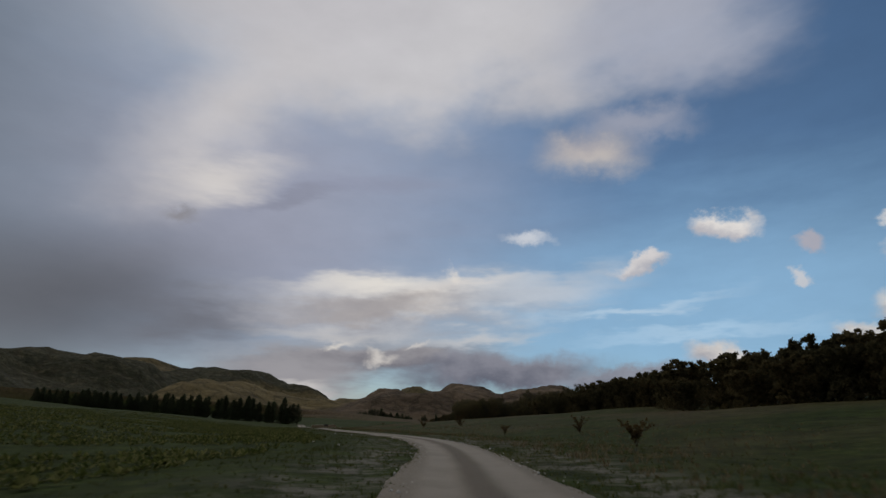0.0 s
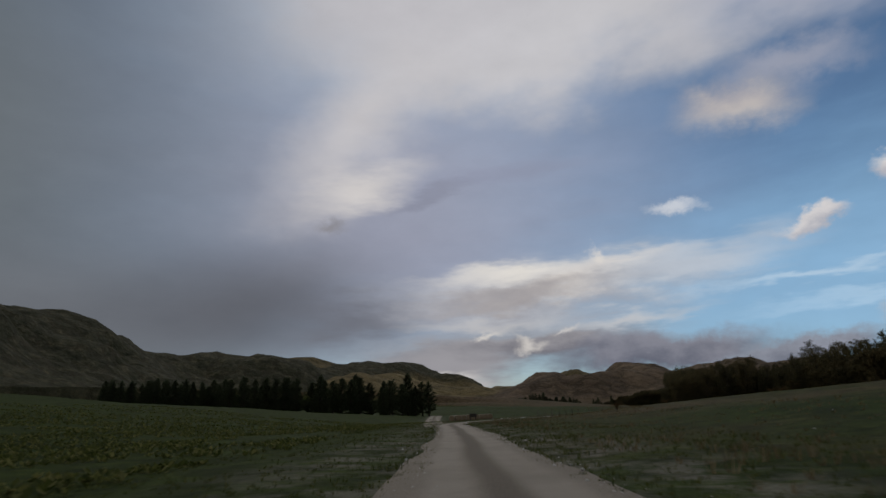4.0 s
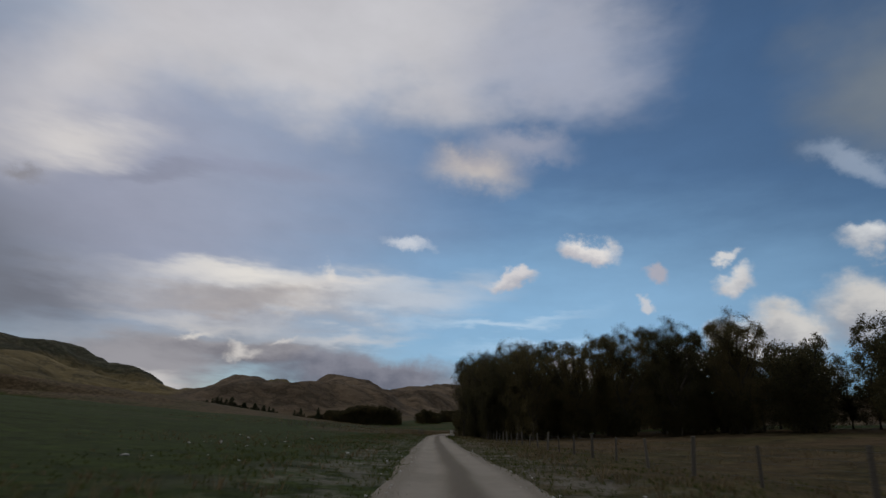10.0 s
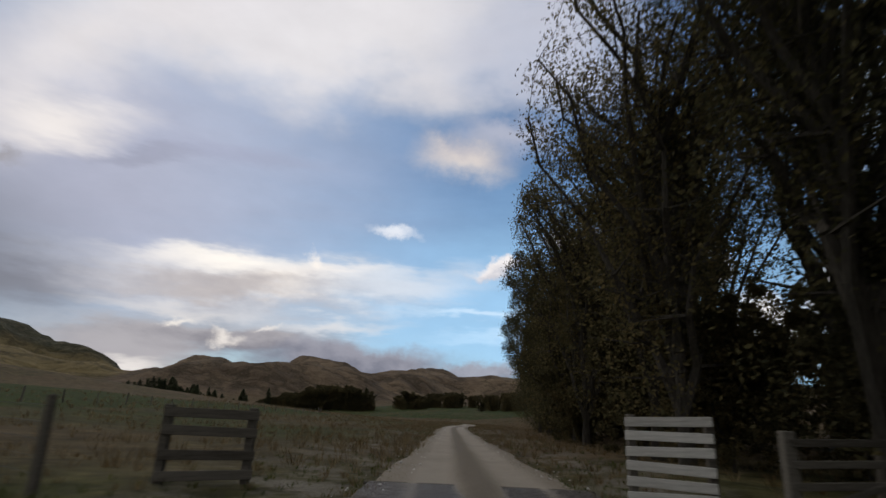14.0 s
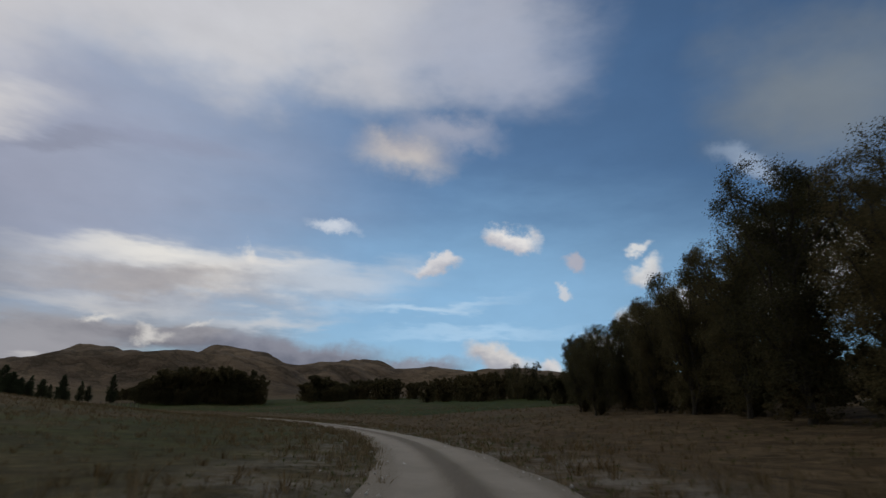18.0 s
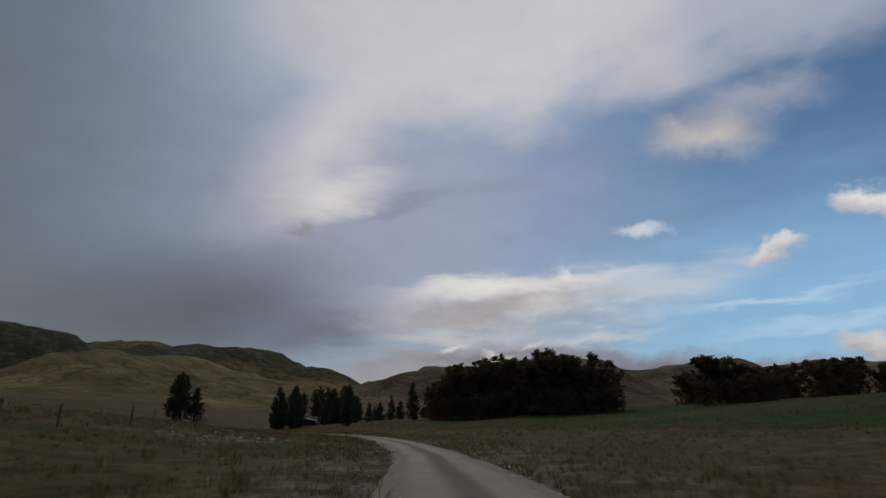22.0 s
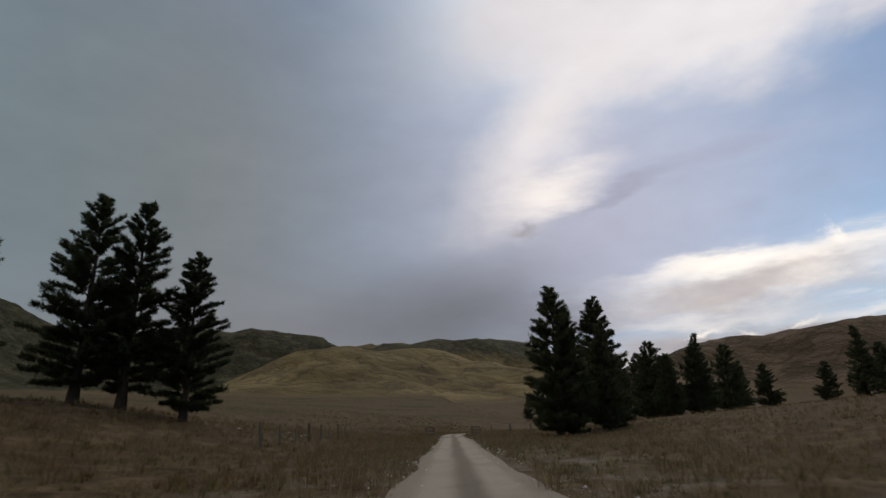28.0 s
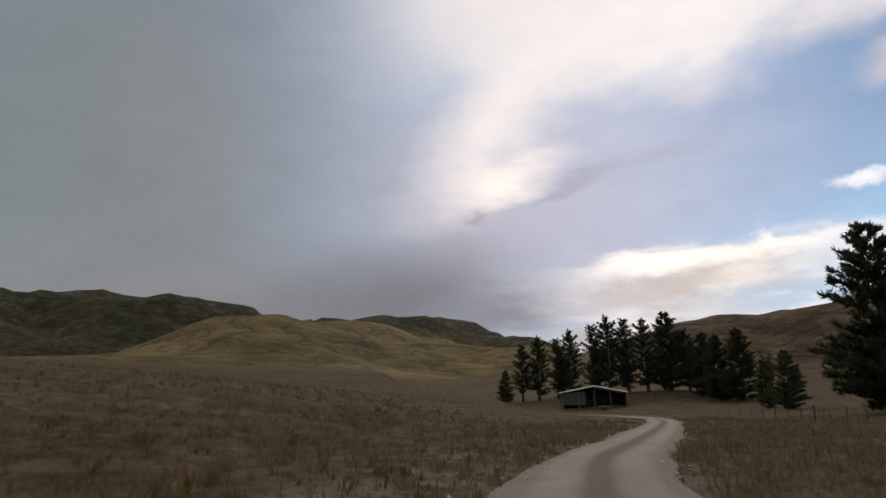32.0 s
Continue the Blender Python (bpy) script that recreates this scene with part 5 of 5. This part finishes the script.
def tufts(name, label, seed, n, y0, y1, near, far, side, blades, lo, hi, wide, spread, mat, patchy=0.0, bias=1.6):
    """Tufts of thin bent blades, as one loose cover."""
    rs = np.random.RandomState(seed)
    x, y, z, d = scatter(rs, n, y0, y1, near, far, side, bias)
    if patchy:
        keep = fractal(x / 7.0 + seed, y / 7.0, 3) > 0.5 + patchy * (rs.rand(len(x)) - 0.5)
        x, y, z, d = x[keep], y[keep], z[keep], d[keep]
    m = len(x)
    size = (lo + (hi - lo) * fractal(x / 5.0, y / 5.0 + seed, 2)) * rs.uniform(0.6, 1.3, m)
    c = np.repeat(np.stack([x, y, z - 0.03], 1), blades, 0)
    s = np.repeat(size, blades)
    k = m * blades
    a = rs.uniform(0, 2 * math.pi, k)
    tilt = rs.uniform(0.1, 1.25, k)
    out = np.stack([np.cos(a), np.sin(a), np.zeros(k)], 1)
    up = np.array([0, 0, 1.0])
    side_v = np.stack([-np.sin(a), np.cos(a), np.zeros(k)], 1)
    b0 = c + out * (spread * s * rs.uniform(0, 0.6, k))[:, None]
    mid = b0 + out * (s * tilt * 0.35)[:, None] + up * (s * rs.uniform(0.42, 0.62, k))[:, None]
    tip = b0 + out * (s * tilt * 0.95)[:, None] + up * (s * rs.uniform(0.5, 1.0, k))[:, None]
    w = (wide * rs.uniform(0.6, 1.3, k) * (0.5 + s))[:, None]
    v = np.stack([b0 - side_v * w, b0 + side_v * w, mid + side_v * w * 0.8, mid - side_v * w * 0.8, tip], 1).reshape(-1, 3)
    i = np.arange(k)[:, None] * 5
    f = np.concatenate([i + np.array([[0, 1, 2]]), i + np.array([[0, 2, 3]]), i + np.array([[3, 2, 4]])], 0)
    return tagged(soup(name, v, f, mat), label, "grass", kind="stuff")


def leaves_on_ground(name, label, seed, n, y0, y1, near, far, leaves, size, mat):
    rs = np.random.RandomState(seed)
    x, y, z, d = scatter(rs, n, y0, y1, near, far, -1, 1.25)
    keep = fractal(x / 9.0, y / 9.0 + 3, 3) > 0.36
    x, y, z = x[keep], y[keep], z[keep]
    m = len(x) * leaves
    c = np.repeat(np.stack([x, y, z], 1), leaves, 0)
    a = rs.uniform(0, 2 * math.pi, m)
    out = np.stack([np.cos(a), np.sin(a), rs.uniform(0.2, 1.3, m)], 1)
    s = size * rs.uniform(0.6, 1.5, m)[:, None]
    side_v = np.stack([-np.sin(a), np.cos(a), rs.uniform(-0.4, 0.4, m)], 1)
    q = c + out * s * 0.3
    v = np.stack([q, q + out * s * 0.55 + side_v * s * 0.4, q + out * s, q + out * s * 0.55 - side_v * s * 0.4], 1).reshape(-1, 3)
    return tagged(soup(name, v, np.arange(4 * m).reshape(-1, 4), mat), label, "crop", kind="stuff")


leaves_on_ground("fodder_crop", "leafy yellow-green fodder crop in the sloping field", 3, 32000, -15, 222, 8.5, 70, 9, 0.13, CROP)
tufts("verge_grass", "short green verge grass by the gravel", 4, 26000, -15, 432, 1.55, 12, -1, 7, 0.06, 0.22, 0.010, 0.7, GRASS)
tufts("verge_grass", "short green and straw verge grass by the gravel", 5, 26000, -15, 432, 1.55, 12, 1, 7, 0.06, 0.24, 0.010, 0.7, GRASS)
tufts("rough_grass", "straw-coloured rough grass along the fence", 6, 16000, -15, 432, 4.0, 26, 1, 8, 0.12, 0.42, 0.011, 0.6, TUSSOCK, 0.5)
tufts("rough_grass", "straw-coloured tufts in the green field", 7, 5000, 220, 432, 3.5, 24, -1, 8, 0.10, 0.36, 0.011, 0.6, TUSSOCK, 0.4)
tufts("tussock", "tall dry brown tussock grass", 8, 24000, 432, 900, 1.8, 26, -1, 14, 0.12, 0.54, 0.0085, 0.85, TUSSOCK, 0.9)
tufts("tussock", "tall dry brown tussock grass", 9, 24000, 432, 960, 1.8, 26, 1, 14, 0.12, 0.50, 0.0085, 0.85, TUSSOCK, 0.9)
tufts("verge_grass", "short green grass at the road's edge", 10, 14000, 432, 960, 1.3, 5.0, -1, 7, 0.05, 0.20, 0.010, 0.7, GRASS)
tufts("verge_grass", "short green grass at the road's edge", 11, 14000, 432, 960, 1.3, 5.0, 1, 7, 0.05, 0.20, 0.010, 0.7, GRASS)
tufts("bracken", "dark brown bracken and dead stalks", 12, 2600, 432, 900, 3.0, 22, -1, 16, 0.18, 0.50, 0.010, 0.9, SCRUB, 0.35)
tufts("bracken", "dark brown bracken and dead stalks", 13, 2600, 432, 960, 3.0, 22, 1, 16, 0.18, 0.48, 0.010, 0.9, SCRUB, 0.35)
tufts("tussock", "soft brown and reddish tussock by the narrow road", 14, 14000, 770, 925, 1.8, 20, -1, 14, 0.14, 0.58, 0.009, 0.9, TUSSOCK, 0.8, 1.3)
tufts("tussock", "soft brown and reddish tussock by the narrow road", 15, 12000, 770, 960, 1.8, 18, 1, 14, 0.14, 0.54, 0.009, 0.9, TUSSOCK, 0.8, 1.3)
tufts("tussock", "scattered tussock out on the flat", 16, 11000, 440, 980, 22, 75, -1, 7, 0.25, 0.70, 0.022, 0.8, TUSSOCK, 0.5, 1.2)
tufts("tussock", "scattered tussock out on the flat", 17, 7000, 600, 980, 20, 60, 1, 7, 0.25, 0.65, 0.022, 0.8, TUSSOCK, 0.5, 1.2)
tufts("bracken", "reddish bracken patches in the tussock", 18, 5000, 640, 940, 3.0, 40, -1, 14, 0.20, 0.50, 0.014, 0.9, SCRUB, 0.3, 1.2)
tufts("rough_grass", "green clumps among the tussock", 19, 6000, 640, 940, 2.5, 30, -1, 9, 0.12, 0.32, 0.014, 0.8, GRASS, 0.3, 1.2)
tufts("rough_grass", "green clumps among the tussock", 20, 6000, 560, 960, 2.5, 30, 1, 9, 0.12, 0.32, 0.014, 0.8, GRASS, 0.3, 1.2)


def roadside_stones():
    """Loose stones thrown out along both edges of the gravel."""
    rs = np.random.RandomState(21)
    n = 9000
    k = rs.randint(0, len(LINE), n)
    off = np.where(rs.rand(n) < 0.5, -1, 1) * (1.25 + np.abs(rs.normal(size=n)) * 0.55)
    x, y = LINE[k, 0] + TANGENT[k, 1] * off, LINE[k, 1] - TANGENT[k, 0] * off
    x, y = x + rs.uniform(-1, 1, n) * TANGENT[k, 0], y + rs.uniform(-1, 1, n) * TANGENT[k, 1]
    z = np.where(np.abs(off) < 2.0, 0.05, lie(x, y)[0])
    s = 0.012 + 0.05 * rs.rand(n) ** 4
    octa = np.array([(1, 0, 0), (0, 1, 0), (-1, 0, 0), (0, -1, 0), (0, 0, 0.8), (0, 0, -0.8)])
    v = octa[None] * s[:, None, None] * rs.uniform(0.6, 1.3, (n, 6, 1)) + np.stack([x, y, z], 1)[:, None]
    f0 = np.array([(0, 1, 4), (1, 2, 4), (2, 3, 4), (3, 0, 4), (1, 0, 5), (2, 1, 5), (3, 2, 5), (0, 3, 5)])
    f = (np.arange(n)[:, None, None] * 6 + f0[None]).reshape(-1, 3)
    tagged(soup("road_stones", v.reshape(-1, 3), f, ROCK), "loose pale stones along the gravel edges", "stones", kind="stuff")


roadside_stones()
